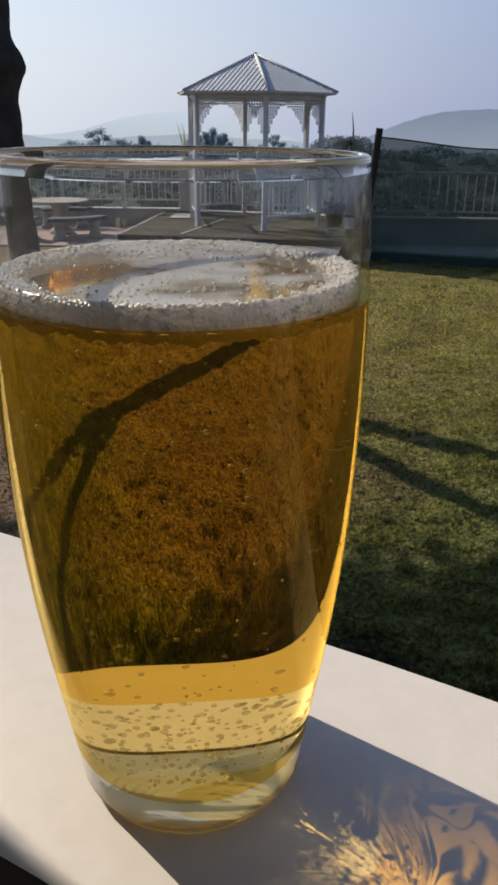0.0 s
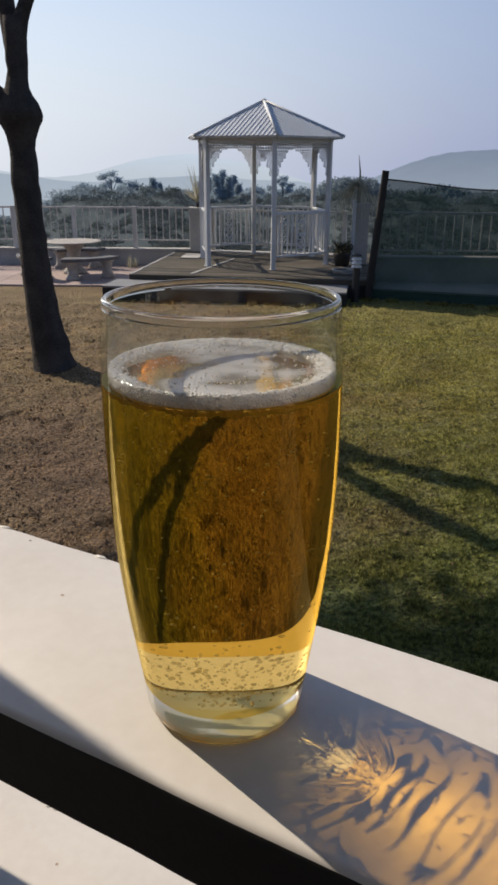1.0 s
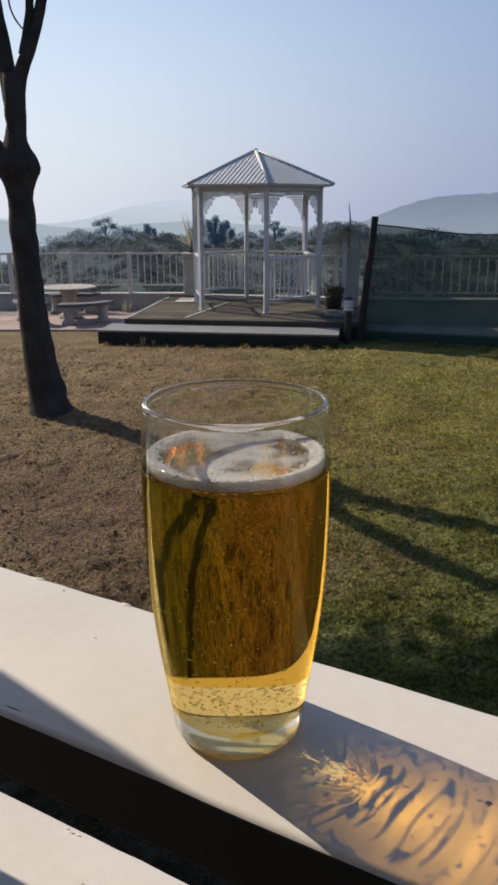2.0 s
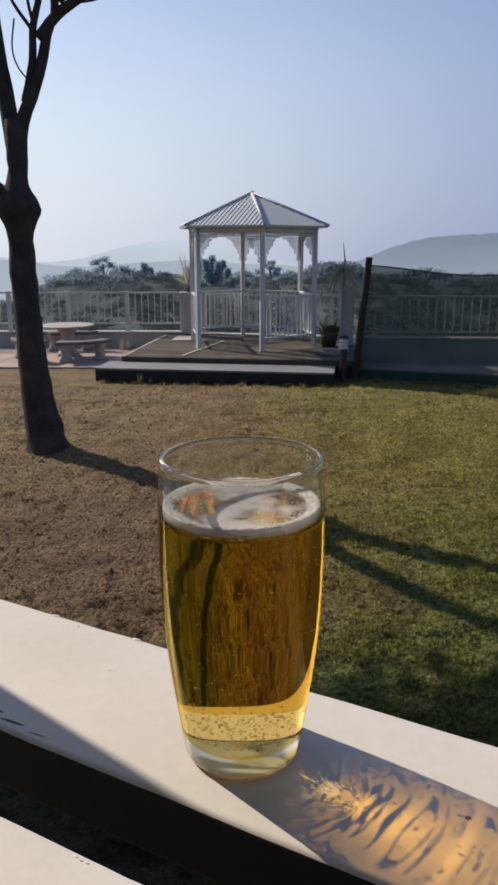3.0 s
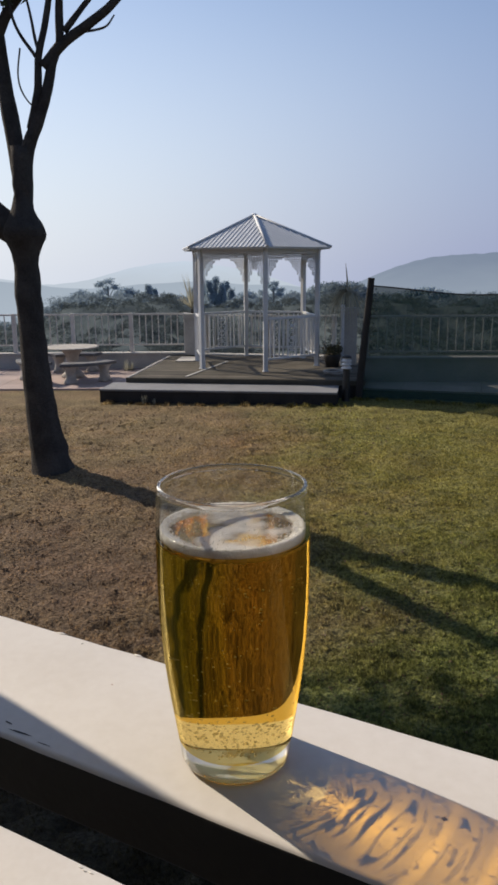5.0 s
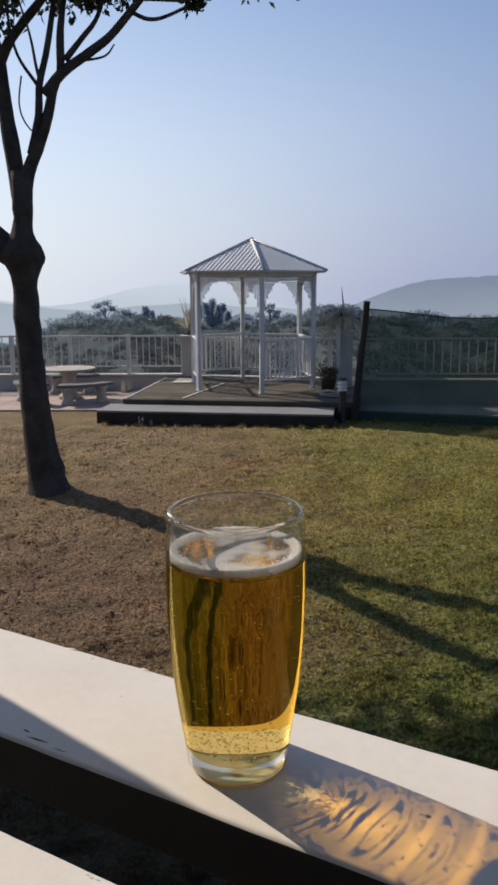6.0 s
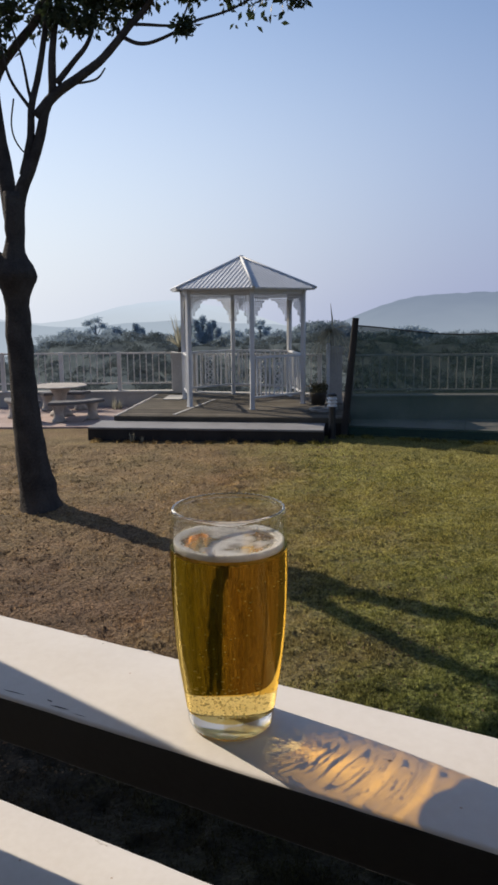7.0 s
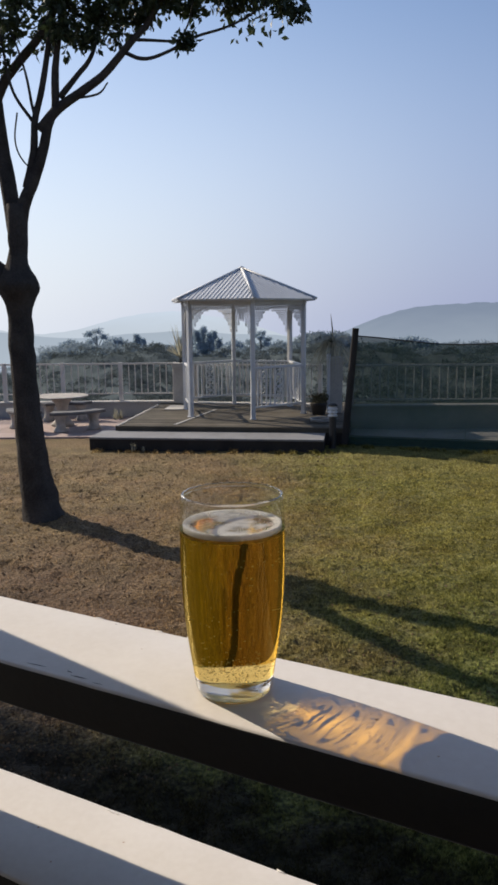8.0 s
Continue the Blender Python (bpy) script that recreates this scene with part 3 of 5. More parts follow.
for x, y in ((-0.1635, 0.0600), (-0.168, 0.0610), (-0.158, 0.0605)):
    bm = bmesh.new()
    bmesh.ops.create_icosphere(bm, subdivisions=2, radius=1.0)
    for v in bm.verts:
        v.co *= 1 + 0.6 * noise.noise(v.co * 2 + Vector((x * 300, 0, 0)))
        v.co = Vector((v.co.x * 0.0026, v.co.y * 0.0009, v.co.z * 0.0005))
    part("paint_flake", bm, RAIL_PAINT, railing, smooth=True).location = (x, y - 0.0015, RAIL - 0.19)


# ---- glass of beer ----
OUTER = [(0.0, 0.0014), (0.0195, 0.0012), (0.0238, 0.0), (0.0257, 0.0006), (0.0270, 0.0030), (0.0277, 0.008), (0.0288, 0.016), (0.0300, 0.024),
         (0.0313, 0.033), (0.0331, 0.047), (0.0344, 0.060), (0.0353, 0.074), (0.0358, 0.088), (0.0360, 0.102), (0.0359, 0.116), (0.0354, 0.130), (0.0346, 0.1395)]


def fine_profile(pairs, steps):
    return [(max(p.x, 0.0), p.y) for p in glide([(r, z, 0) for r, z in pairs], steps)]


CURVE = np.polyfit([p[1] for p in OUTER[5:]], [p[0] for p in OUTER[5:]], 5)


def outer_radius(z):
    """The glass's smooth outer curve above its rounded foot."""
    return float(np.polyval(CURVE, z))


LEVEL, BASE = 0.1168, 0.0128
wall_t = 0.0016
glass = thing("beer_glass", (0, 0, RAIL), "tall clear curved glass tumbler on the white rail", "glass")
rim = [(0.0346 - 0.0009 + 0.0009 * math.cos(a), 0.1401 + 0.0009 * math.sin(a)) for a in (math.pi * k / 6 for k in range(7))]
inner_top = [(outer_radius(z) - wall_t, z) for z in np.linspace(0.138, LEVEL, 8)]
body = fine_profile(OUTER[:5] + [(outer_radius(0.0055), 0.0055)], 8) + [(outer_radius(z), z) for z in np.linspace(0.0060, 0.1395, 110)]
HEEL = 0.0034
foot = [p for p in body if p[1] < HEEL - 0.0001]
foot += [(outer_radius(HEEL), HEEL)]
lip = [(outer_radius(LEVEL), LEVEL)] + [p for p in body if p[1] > LEVEL]
SIDES = 288
bm = turned(bmesh.new(), foot, SIDES)
for f in bm.faces:
    f.material_index = 1 if f.calc_center_median().z < 0.0014 and f.calc_center_median().xy.length < 0.0225 else 0
base = part("foot", mesh_of(bm, "foot", FOOT_GLASS, FOOT_UNDER, smooth=True), FOOT_GLASS, glass, "thick clear glass foot")
bowl = part("lip", mesh_of(turned(bmesh.new(), lip[:-1], SIDES), "lip", THIN, smooth=True), THIN, glass, "thin clear glass lip above the froth")
part("inner_lip", mesh_of(turned(bmesh.new(), inner_top, SIDES), "inner_lip", THIN, smooth=True), THIN, glass)
part("rim", mesh_of(turned(bmesh.new(), lip[-2:] + rim + inner_top[:1], SIDES), "rim", GLASS, smooth=True), GLASS, glass, "rounded clear glass rim")
base.cycles.is_caustics_caster = True
base.cycles.is_caustics_receiver = True

beer = thing("beer", (0, 0, RAIL), "amber sparkling beer filling the glass", "beer")
bm = bmesh.new()
turned(bm, [(outer_radius(z), z) for z in [*np.linspace(HEEL, BASE, 14)[:-1], *np.linspace(BASE, LEVEL, 150)]], SIDES)
for f in bm.faces:
    f.material_index = 2 if f.calc_center_median().z < BASE else 0
for v in bm.verts:  # faint waves in the pressed glass
    if BASE + 0.002 < v.co.z < LEVEL - 0.002:
        a = math.atan2(v.co.y, v.co.x)
        bend = 1.6 * math.sin(a + 0.4) + 0.9 * math.sin(2 * a + 1.1)
        d = 0.000008 * math.sin(v.co.z * 360 + bend) + 0.0000022 * math.sin(v.co.z * 690 - 1.7 * bend + 2)
        d *= min(1.0, (v.co.z - BASE - 0.002) / 0.01, (LEVEL - 0.002 - v.co.z) / 0.01)
        v.co.x *= 1 + d / 0.034
        v.co.y *= 1 + d / 0.034
top_r = outer_radius(LEVEL)
bm.faces.new([bm.verts.new((top_r * math.cos(2 * math.pi * k / SIDES), top_r * math.sin(2 * math.pi * k / SIDES), LEVEL)) for k in range(SIDES)]).material_index = 1
for f in bm.faces:
    f.smooth = True
liquid = part("liquid", mesh_of(bm, "liquid", BEER_WALL, BEER_TOP, FOOT_GLASS, smooth=True), BEER_WALL, beer)
liquid.cycles.is_caustics_caster = True
rng = random.Random(7)
R_IN = outer_radius(LEVEL) - wall_t - 0.0003
# froth: a thick collar along the glass and a broken film inside it
bm = bmesh.new()
collar, sides = [], 220
for k in range(sides):
    a = 2 * math.pi * k / sides
    deep = 0.0017 + 0.0011 * noise.noise(Vector((math.cos(a) * 3, math.sin(a) * 3, 1))) + 0.0012 * noise.noise(Vector((math.cos(a) * 14, math.sin(a) * 14, 2)))
    wide = 0.0056 + 0.0030 * noise.noise(Vector((math.cos(a) * 1.5, math.sin(a) * 1.5, 5)))
    row = []
    for r, z in ((0, -deep), (0, 0.0030), (0.0006, 0.0040), (wide * 0.25, 0.0037), (wide * 0.55, 0.0033), (wide * 0.85, 0.0029), (wide, 0.0025), (wide * 0.9, 0.0010), (wide * 0.5, -deep * 0.7)):
        j = 0.0003 * noise.noise(Vector((math.cos(a) * 60, math.sin(a) * 60, z * 900 + r * 500)))
        row.append(bm.verts.new(((R_IN - r) * math.cos(a), (R_IN - r) * math.sin(a), LEVEL + z + j)))
    collar.append(row)
for k in range(sides):
    a, b = collar[k], collar[(k + 1) % sides]
    for i in range(len(a)):
        j = (i + 1) % len(a)
        bm.faces.new((a[i], b[i], b[j], a[j]))
bmesh.ops.recalc_face_normals(bm, faces=bm.faces)
for k in range(1300):  # the larger bubbles of the froth
    a, up, r = rng.random() * 2 * math.pi, rng.random(), 0.00020 + 0.00046 * rng.random() ** 2
    deep = 0.0004 if up < 0.62 else 0.0004 + rng.random() * 0.006
    z = LEVEL + (0.0002 + 0.0036 * up / 0.62 if up < 0.62 else 0.0038 - deep * 0.2)
    bmesh.ops.create_icosphere(bm, subdivisions=1, radius=r, matrix=Matrix.Translation(((R_IN - deep) * math.cos(a), (R_IN - deep) * math.sin(a), z)))
for k in range(420):  # and those that stand on the film, thickest towards the glass
    a, q, r = rng.random() * 2 * math.pi, rng.random() ** 0.35, rng.uniform(0.00014, 0.00036)
    bmesh.ops.create_icosphere(bm, subdivisions=1, radius=r, matrix=Matrix.Translation((R_IN * 0.95 * q * math.cos(a), R_IN * 0.95 * q * math.sin(a), LEVEL + 0.0027 + 0.0008 * q)))
froth = part("foam_collar", bm, FOAM, beer, "white frothy ring of fine bubbles", True)
froth.cycles.is_caustics_receiver = True
bm = bmesh.new()
turned(bm, [(0, 0.0028), (0.006, 0.0028), (0.012, 0.0029), (0.018, 0.0030), (0.024, 0.0032), (R_IN - 0.0025, 0.0036)], 96)
for v in bm.verts:
    v.co.z += LEVEL + 0.0003 * noise.noise(v.co * 120)
film = part("foam_film", bm, FILM, beer, "thin broken film of froth", True)
film.cycles.is_caustics_receiver = True
ball = bmesh.new()
bmesh.ops.create_icosphere(ball, subdivisions=2, radius=1.0)
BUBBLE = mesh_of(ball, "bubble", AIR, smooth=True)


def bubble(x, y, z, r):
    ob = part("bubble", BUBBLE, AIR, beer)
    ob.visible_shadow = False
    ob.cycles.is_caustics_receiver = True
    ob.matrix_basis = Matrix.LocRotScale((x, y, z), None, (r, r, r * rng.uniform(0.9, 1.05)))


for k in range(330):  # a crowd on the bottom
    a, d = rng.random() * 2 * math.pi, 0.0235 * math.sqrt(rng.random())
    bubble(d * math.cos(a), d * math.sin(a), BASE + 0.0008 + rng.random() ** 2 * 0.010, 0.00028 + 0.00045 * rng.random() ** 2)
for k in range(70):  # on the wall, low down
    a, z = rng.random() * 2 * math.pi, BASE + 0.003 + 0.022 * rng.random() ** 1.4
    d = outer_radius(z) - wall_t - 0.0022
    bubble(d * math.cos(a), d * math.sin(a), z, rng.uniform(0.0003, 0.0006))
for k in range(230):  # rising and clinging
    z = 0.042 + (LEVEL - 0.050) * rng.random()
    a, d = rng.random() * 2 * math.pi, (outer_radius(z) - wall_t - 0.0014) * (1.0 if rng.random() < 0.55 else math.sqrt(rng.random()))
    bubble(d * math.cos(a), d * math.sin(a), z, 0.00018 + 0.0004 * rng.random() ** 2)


# ---- the tree on the lawn ----
TY = 8.16
tree = thing("tree", (-2.525, TY, 0), "dark bare-trunked tree with a knobbly trunk and leafy top", "tree")
tree_at = Vector((-2.52, TY, 0))


def limb(name, points, r0, r1, sides=9, rough=0.06, bulge=None):
    """A tapered, slightly crooked limb; points are (x, z) or (x, y, z)."""
    pts = glide([Vector((p[0], TY, p[1]) if len(p) == 2 else p) - tree_at for p in points], 5)
    n_ = len(pts)
    radii = []
    for i, p in enumerate(pts):
        t = i / (n_ - 1)
        r = r0 + (r1 - r0) * t
        if bulge:
            r = bulge(p.z)
        radii.append(r * (1 + rough * noise.noise(p * 3.1 + Vector((r0 * 50, 0, 0)))))
    bm = tube(bmesh.new(), pts, radii, sides)
    for v in bm.verts:
        v.co += Vector((noise.noise(v.co * 9), noise.noise(v.co * 9 + Vector((7, 0, 0))), 0)) * r0 * 0.08
    return part(name, bm, BARK, tree, smooth=True)


def trunk_radius(z):
    r = float(np.interp(z, [-0.1, 0.0, 0.15, 0.5, 1.1, 1.9, 2.45, 3.0, 3.6], [0.28, 0.24, 0.21, 0.178, 0.148, 0.138, 0.130, 0.104, 0.100]))
    return r + 0.105 * math.exp(-((z - 2.70) / 0.17) ** 2)


limb("trunk", [(-2.455, -0.1), (-2.52, 0.5), (-2.57, 1.13), (-2.60, 1.9), (-2.598, 2.45), (-2.592, 2.75), (-2.578, 3.1), (-2.565, 3.58)], 0.24, 0.12, 18, 0.05, trunk_radius).data.transform(Matrix.Diagonal((1, 1.38, 1, 1)))
limb("branch", [(-2.600, 8.210, 3.262), (-2.702, 8.360, 3.808), (-2.795, 8.460, 4.355), (-2.839, 8.500, 4.806), (-2.963, 8.500, 5.357), (-3.1, 8.5, 6.35)], 0.098, 0.057)
limb("branch", [(-2.839, 8.500, 4.754), (-2.691, 8.460, 4.987), (-2.537, 8.410, 5.130), (-2.185, 8.260, 5.438), (-1.8, 8.0, 5.95), (-1.6, 7.9, 6.6)], 0.062, 0.03)
limb("branch", [(-2.56, 3.28), (-2.47, 3.62), (-2.37, 3.82), (-2.26, 4.09), (-2.17, 4.40), (-2.07, 4.62)], 0.078, 0.040)
limb("branch", [(-2.27, 4.36), (-2.05, 4.59), (-1.77, 4.77), (-1.52, 4.95), (-1.23, 5.26), (-1.02, 5.48), (-0.6, 7.9, 6.0), (0.0, 7.8, 6.5)], 0.058, 0.022)
limb("branch", [(-2.44, 3.76), (-2.35, 4.1), (-2.33, 4.25), (-2.31, 4.48), (-2.21, 4.82), (-2.10, 5.37), (-2.05, 8.3, 6.1)], 0.048, 0.025)
limb("branch", [(-2.08, 4.58), (-2.06, 5.0), (-2.0, 5.35), (-1.95, 8.4, 6.2)], 0.045, 0.022)
limb("branch", [(-2.03, 4.70), (-1.84, 4.91), (-1.66, 5.13), (-1.55, 8.3, 5.6)], 0.035, 0.016)
limb("twig", [(-2.33, 4.45), (-2.53, 4.76), (-2.61, 5.15), (-2.66, 5.6)], 0.022, 0.010, 6)
limb("twig", [(-2.31, 4.52), (-2.34, 4.66), (-2.39, 4.97), (-2.50, 5.34)], 0.022, 0.010, 6)
limb("twig", [(-2.50, 4.55), (-2.54, 4.3), (-2.51, 4.13), (-2.42, 4.0), (-2.36, 4.02)], 0.010, 0.008, 5)
limb("twig", [(-2.36, 3.97), (-2.29, 4.02), (-2.24, 4.03)], 0.030, 0.018, 6)
limb("twig", [(-1.30, 5.15), (-1.15, 5.09), (-0.99, 5.10), (-0.76, 5.19), (-0.54, 5.30), (-0.16, 5.41), (0.20, 5.61), (0.55, 5.95)], 0.022, 0.010, 6)
limb("twig", [(-1.23, 5.28), (-1.02, 5.27), (-0.80, 5.26), (-0.62, 5.29)], 0.018, 0.012, 6)
limb("twig", [(-0.76, 5.19), (-0.62, 5.42), (-0.55, 5.7)], 0.012, 0.008, 5)
limb("twig", [(-1.95, 4.68), (-1.62, 4.73), (-1.5, 4.85)], 0.016, 0.008, 5)
limb("branch", [(-2.60, 8.16, 2.66), (-2.90, 8.20, 2.86), (-3.15, 8.10, 3.30), (-3.25, 7.80, 3.90), (-3.38, 7.60, 4.40), (-4.4, 7.5, 5.0), (-6.0, 7.4, 5.7)], 0.17, 0.17,
     bulge=lambda z: float(np.interp(z + tree_at.z, [2.6, 2.9, 3.3, 4.3, 5.0, 5.7], [0.18, 0.15, 0.10, 0.095, 0.15, 0.17])))
limb("branch", [(-4.3, 7.32, 4.75), (-4.9, 6.9, 5.2), (-5.6, 6.9, 5.7)], 0.12, 0.09)

low_leaves = [(-2.70, 5.15), (-2.60, 5.45), (-2.35, 5.62), (-2.15, 5.40), (-1.98, 5.62), (-1.95, 5.35), (-1.80, 5.50), (-1.66, 5.22), (-1.62, 5.58), (-1.42, 5.44), (-1.28, 5.62), (-1.15, 5.58),
              (-0.95, 5.68), (-0.80, 5.66), (-0.60, 5.68), (-0.35, 5.70), (-0.12, 5.70), (0.10, 5.72), (0.30, 5.66), (0.42, 5.72), (-0.63, 5.20), (0.56, 5.58), (-2.80, 5.35), (-2.45, 5.40), (-1.5, 5.62), (-1.05, 5.66), (-0.42, 5.74), (-0.22, 5.76)]
cluster = [Vector((x, TY + 0.25 * math.sin(i * 2.4), z)) - tree_at for i, (x, z) in enumerate(low_leaves)]
part("foliage", leaves_mesh("foliage", cluster, [0.06 if i in (20, 21) else 0.075 + 0.05 * (i % 3 == 0) for i in range(len(cluster))], 3600, 0.092, LEAF, 3), LEAF, tree, "dark green drooping leaves")
high = [Vector((rng.uniform(-4.0, 0.35), TY + rng.uniform(-1.2, 1.5), rng.uniform(5.95, 7.6))) - tree_at for k in range(70)]
part("crown", leaves_mesh("crown", high, [0.26] * len(high), 8000, 0.12, LEAF, 5), LEAF, tree, "dark green leafy crown")
# unseen leaves left of the view, placed to shade the lawn by the veranda
left = [Vector((rng.uniform(-6.9, -5.5), rng.uniform(6.6, 7.6), rng.uniform(5.1, 6.1))) - tree_at for k in range(24)]
left += [Vector((rng.uniform(-7.0, -4.4), rng.uniform(7.0, 8.0), rng.uniform(5.3, 6.2))) - tree_at for k in range(30)]
left += [Vector((rng.uniform(-8.0, -6.7), rng.uniform(7.35, 8.25), rng.uniform(5.4, 6.0))) - tree_at for k in range(30)]
part("crown", leaves_mesh("crown", left, [0.30] * len(left), 12000, 0.15, LEAF, 9), LEAF, tree, "dark green leafy crown")

# ---- terrace in front of and under the gazebo ----
step = thing("step", (-2.90, 12.80, 0), "long low dark grey step at the lawn's edge", "step", kind="structure", turn=-7.5)
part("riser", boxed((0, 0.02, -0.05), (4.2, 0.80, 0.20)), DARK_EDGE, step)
for k in range(3):
    part("slab", boxed((k * 1.4 + 0.001, 0.0, 0.202), (k * 1.4 + 1.399, 0.82, 0.235), 0.004), STEP_STONE, step)
DECK = 0.328
deck = thing("deck", (-2.90, 12.80, 0), "grey weathered timber deck under the gazebo", "deck", kind="structure", turn=-7.5)
bm = bmesh.new()
rows_ = [[bm.verts.new((x, y, z)) for x, y in ((0.25, 0.84), (4.63, 0.84), (4.63, 5.0), (0.14, 5.0))] for z in (-0.1, 0.292)]
bm.faces.new(rows_[0][::-1]), bm.faces.new(rows_[1])
for k in range(4):
    bm.faces.new((rows_[0][k], rows_[0][(k + 1) % 4], rows_[1][(k + 1) % 4], rows_[1][k]))
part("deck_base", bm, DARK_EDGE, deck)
part("deck_fascia", boxed((0.24, 0.80, 0.236), (4.66, 0.826, 0.322), 0.003), DECK_WOOD, deck)
for k in range(30):
    y0 = 0.83 + 0.14 * k
    x0 = 0.31 - 0.03 * (y0 - 0.83)
    part("deck_board", boxed((x0, y0 + 0.014, 0.297), (4.66, y0 + 0.126, DECK), 0.005), DECK_WOOD, deck)
for k in range(6):  # pale kerb along the open side
    y0 = 0.83 + 0.70 * k
    part("deck_kerb", boxed((0.23 - 0.03 * (y0 - 0.83), y0 + 0.004, 0.05), (0.30 - 0.03 * (y0 - 0.13), y0 + 0.696, 0.332), 0.008), PLASTER, deck)

# pale panel and strip laid on the deck in place of sunlit marks
sun_patch = thing("sun_patch_panel", (-1.68, 16.35, DECK + 0.004), "pale square panel standing in for a sunlit patch on the deck", "board", turn=-4)
part("panel", boxed((-0.20, -0.40, 0), (0.20, 0.40, 0.018), 0.004), PLASTER, sun_patch)
sun_strip = thing("sun_strip", (-1.43, 13.62, DECK + 0.003), "long thin pale strip standing in for a line of sunlight", "strip", turn=-16)
part("strip", boxed((-0.028, 0, 0), (0.028, 2.4, 0.010), 0.002), PLASTER, sun_strip)

pave = thing("pavement", (-9.0, 14.15, 0), "pinkish brown paving beside the lawn", "paving", kind="structure")
for i in range(11):
    for j in range(5):
        part("paver", boxed((i * 0.62 + 0.004, j * 0.62 + 0.004, -0.05), (i * 0.62 + 0.616, j * 0.62 + 0.616, 0.035), 0.006), PAVING, pave)
terrace = thing("terrace", (1.78, 13.25, 0), "shaded pale terrace behind the net", "terrace", kind="structure", turn=-17)
for i in range(12):
    for j in range(3):
        part("terrace_slab", boxed((i * 0.7 + 0.002, j * 0.7 + 0.002, -0.1), (i * 0.7 + 0.698, j * 0.7 + 0.698, 0.16), 0.006), PLASTER, terrace)


# near-black strip that paints in the shade on the terrace's front
part("terrace_riser", boxed((0.0, -0.03, -0.1), (8.4, -0.002, 0.13), 0.004), DARK_EDGE, terrace, "front edge coloured dark for its shade")


def garden_wall(name, a, b, top, label):
    a, b = Vector((*a, 0)), Vector((*b, 0))
    n_ = (b - a).length
    w = thing(name, a, label, "wall", kind="structure", turn=math.degrees(math.atan2(b.y - a.y, b.x - a.x)))
    part("wall_body", boxed((0, -0.1, -1.0), (n_, 0.1, top - 0.05)), PLASTER, w)
    k = max(1, round(n_ / 0.9))
    for i in range(k):
        part("coping", boxed((n_ * i / k + 0.003, -0.14, top - 0.048), (n_ * (i + 1) / k - 0.003, 0.14, top), 0.008), PLASTER, w)
    return w


garden_wall("wall_west", (-9.5, 17.3), (-1.5, 17.3), 0.40, "low off-white plaster garden wall")
garden_wall("wall_middle", (-1.48, 17.35), (1.75, 16.6), 0.36, "low off-white plaster garden wall")
garden_wall("wall_east", (1.9, 14.1), (10.5, 13.7), 0.63, "low off-white plaster garden wall behind the net")


def fence(a, b, low, high_, gap, stand, last=True):
    """A steel railing from a to b: two rails, upright bars between them and a stout post at each end."""
    a, b = Vector((*a, 0)), Vector((*b, 0))
    n_ = (b - a).length
    f = thing("steel_fence", a, "weathered white steel railing on a low wall", "fence", "railings round the terrace", turn=math.degrees(math.atan2(b.y - a.y, b.x - a.x)))
    part("top_rail", boxed((0.05, -0.022, high_ - 0.04), (n_ - 0.05, 0.022, high_), 0.006), FENCE_METAL, f)
    part("bottom_rail", boxed((0.05, -0.018, low), (n_ - 0.05, 0.018, low + 0.032), 0.005), FENCE_METAL, f)
    bar = mesh_of(boxed((-0.011, -0.011, low + 0.033), (0.011, 0.011, high_ - 0.041), 0.003), "baluster", FENCE_METAL)
    k = round((n_ - 0.1) / gap)
    for i in range(1, k):
        part("baluster", bar, FENCE_METAL, f).location = (0.05 + (n_ - 0.1) * i / k, 0, 0)
    post = mesh_of(boxed((-0.045, -0.045, stand), (0.045, 0.045, high_ + 0.01), 0.008), "fence_post", FENCE_METAL)
    for x in ((0.0, n_) if last else (0.0,)):
        part("fence_post", post, FENCE_METAL, f).location = (x, 0, 0)
    return f


for x0 in (-9.95, -8.57, -7.20, -5.82, -4.44, -3.07):
    fence((x0, 17.3), (x0 + (1.37 if x0 < -4 else 1.28), 17.3), 0.56, 1.30, 0.153, 0.40, x0 > -4)
fence((-1.30, 17.35), (0.10, 17.0), 0.50, 1.26, 0.155, 0.36)
fence((0.20, 16.98), (1.60, 16.66), 0.50, 1.26, 0.155, 0.36)
fence((1.98, 14.1), (9.6, 13.75), 0.71, 1.41, 0.165, 0.63)


# ---- the gazebo ----
GC, GR, GE, EAVE, TOP = Vector((-0.16, 15.62, 0)), 1.36, 1.62, 2.67, 3.32
PHI = math.atan2(-1.34, 0.215)
gazebo = thing("gazebo", (GC.x, GC.y, DECK), "white six-sided metal gazebo with lacy fretwork", "gazebo")


def corner(k, r, z):
    a = PHI + k * math.pi / 3
    return Vector((r * math.cos(a), r * math.sin(a), z))


H = EAVE - DECK
for k in range(6):
    bm = boxed((-0.043, -0.043, 0), (0.043, 0.043, H), 0.008)
    block(bm, (-0.055, -0.055, 0), (0.055, 0.055, 0.02), 0.006)
    block(bm, (-0.05, -0.05, H - 0.06), (0.05, 0.05, H), 0.006)
    p = part("post", bm, WHITE_METAL, gazebo)
    p.matrix_basis = Matrix.Translation(corner(k, GR, 0)) @ Matrix.Rotation(PHI + k * math.pi / 3, 4, "Z")


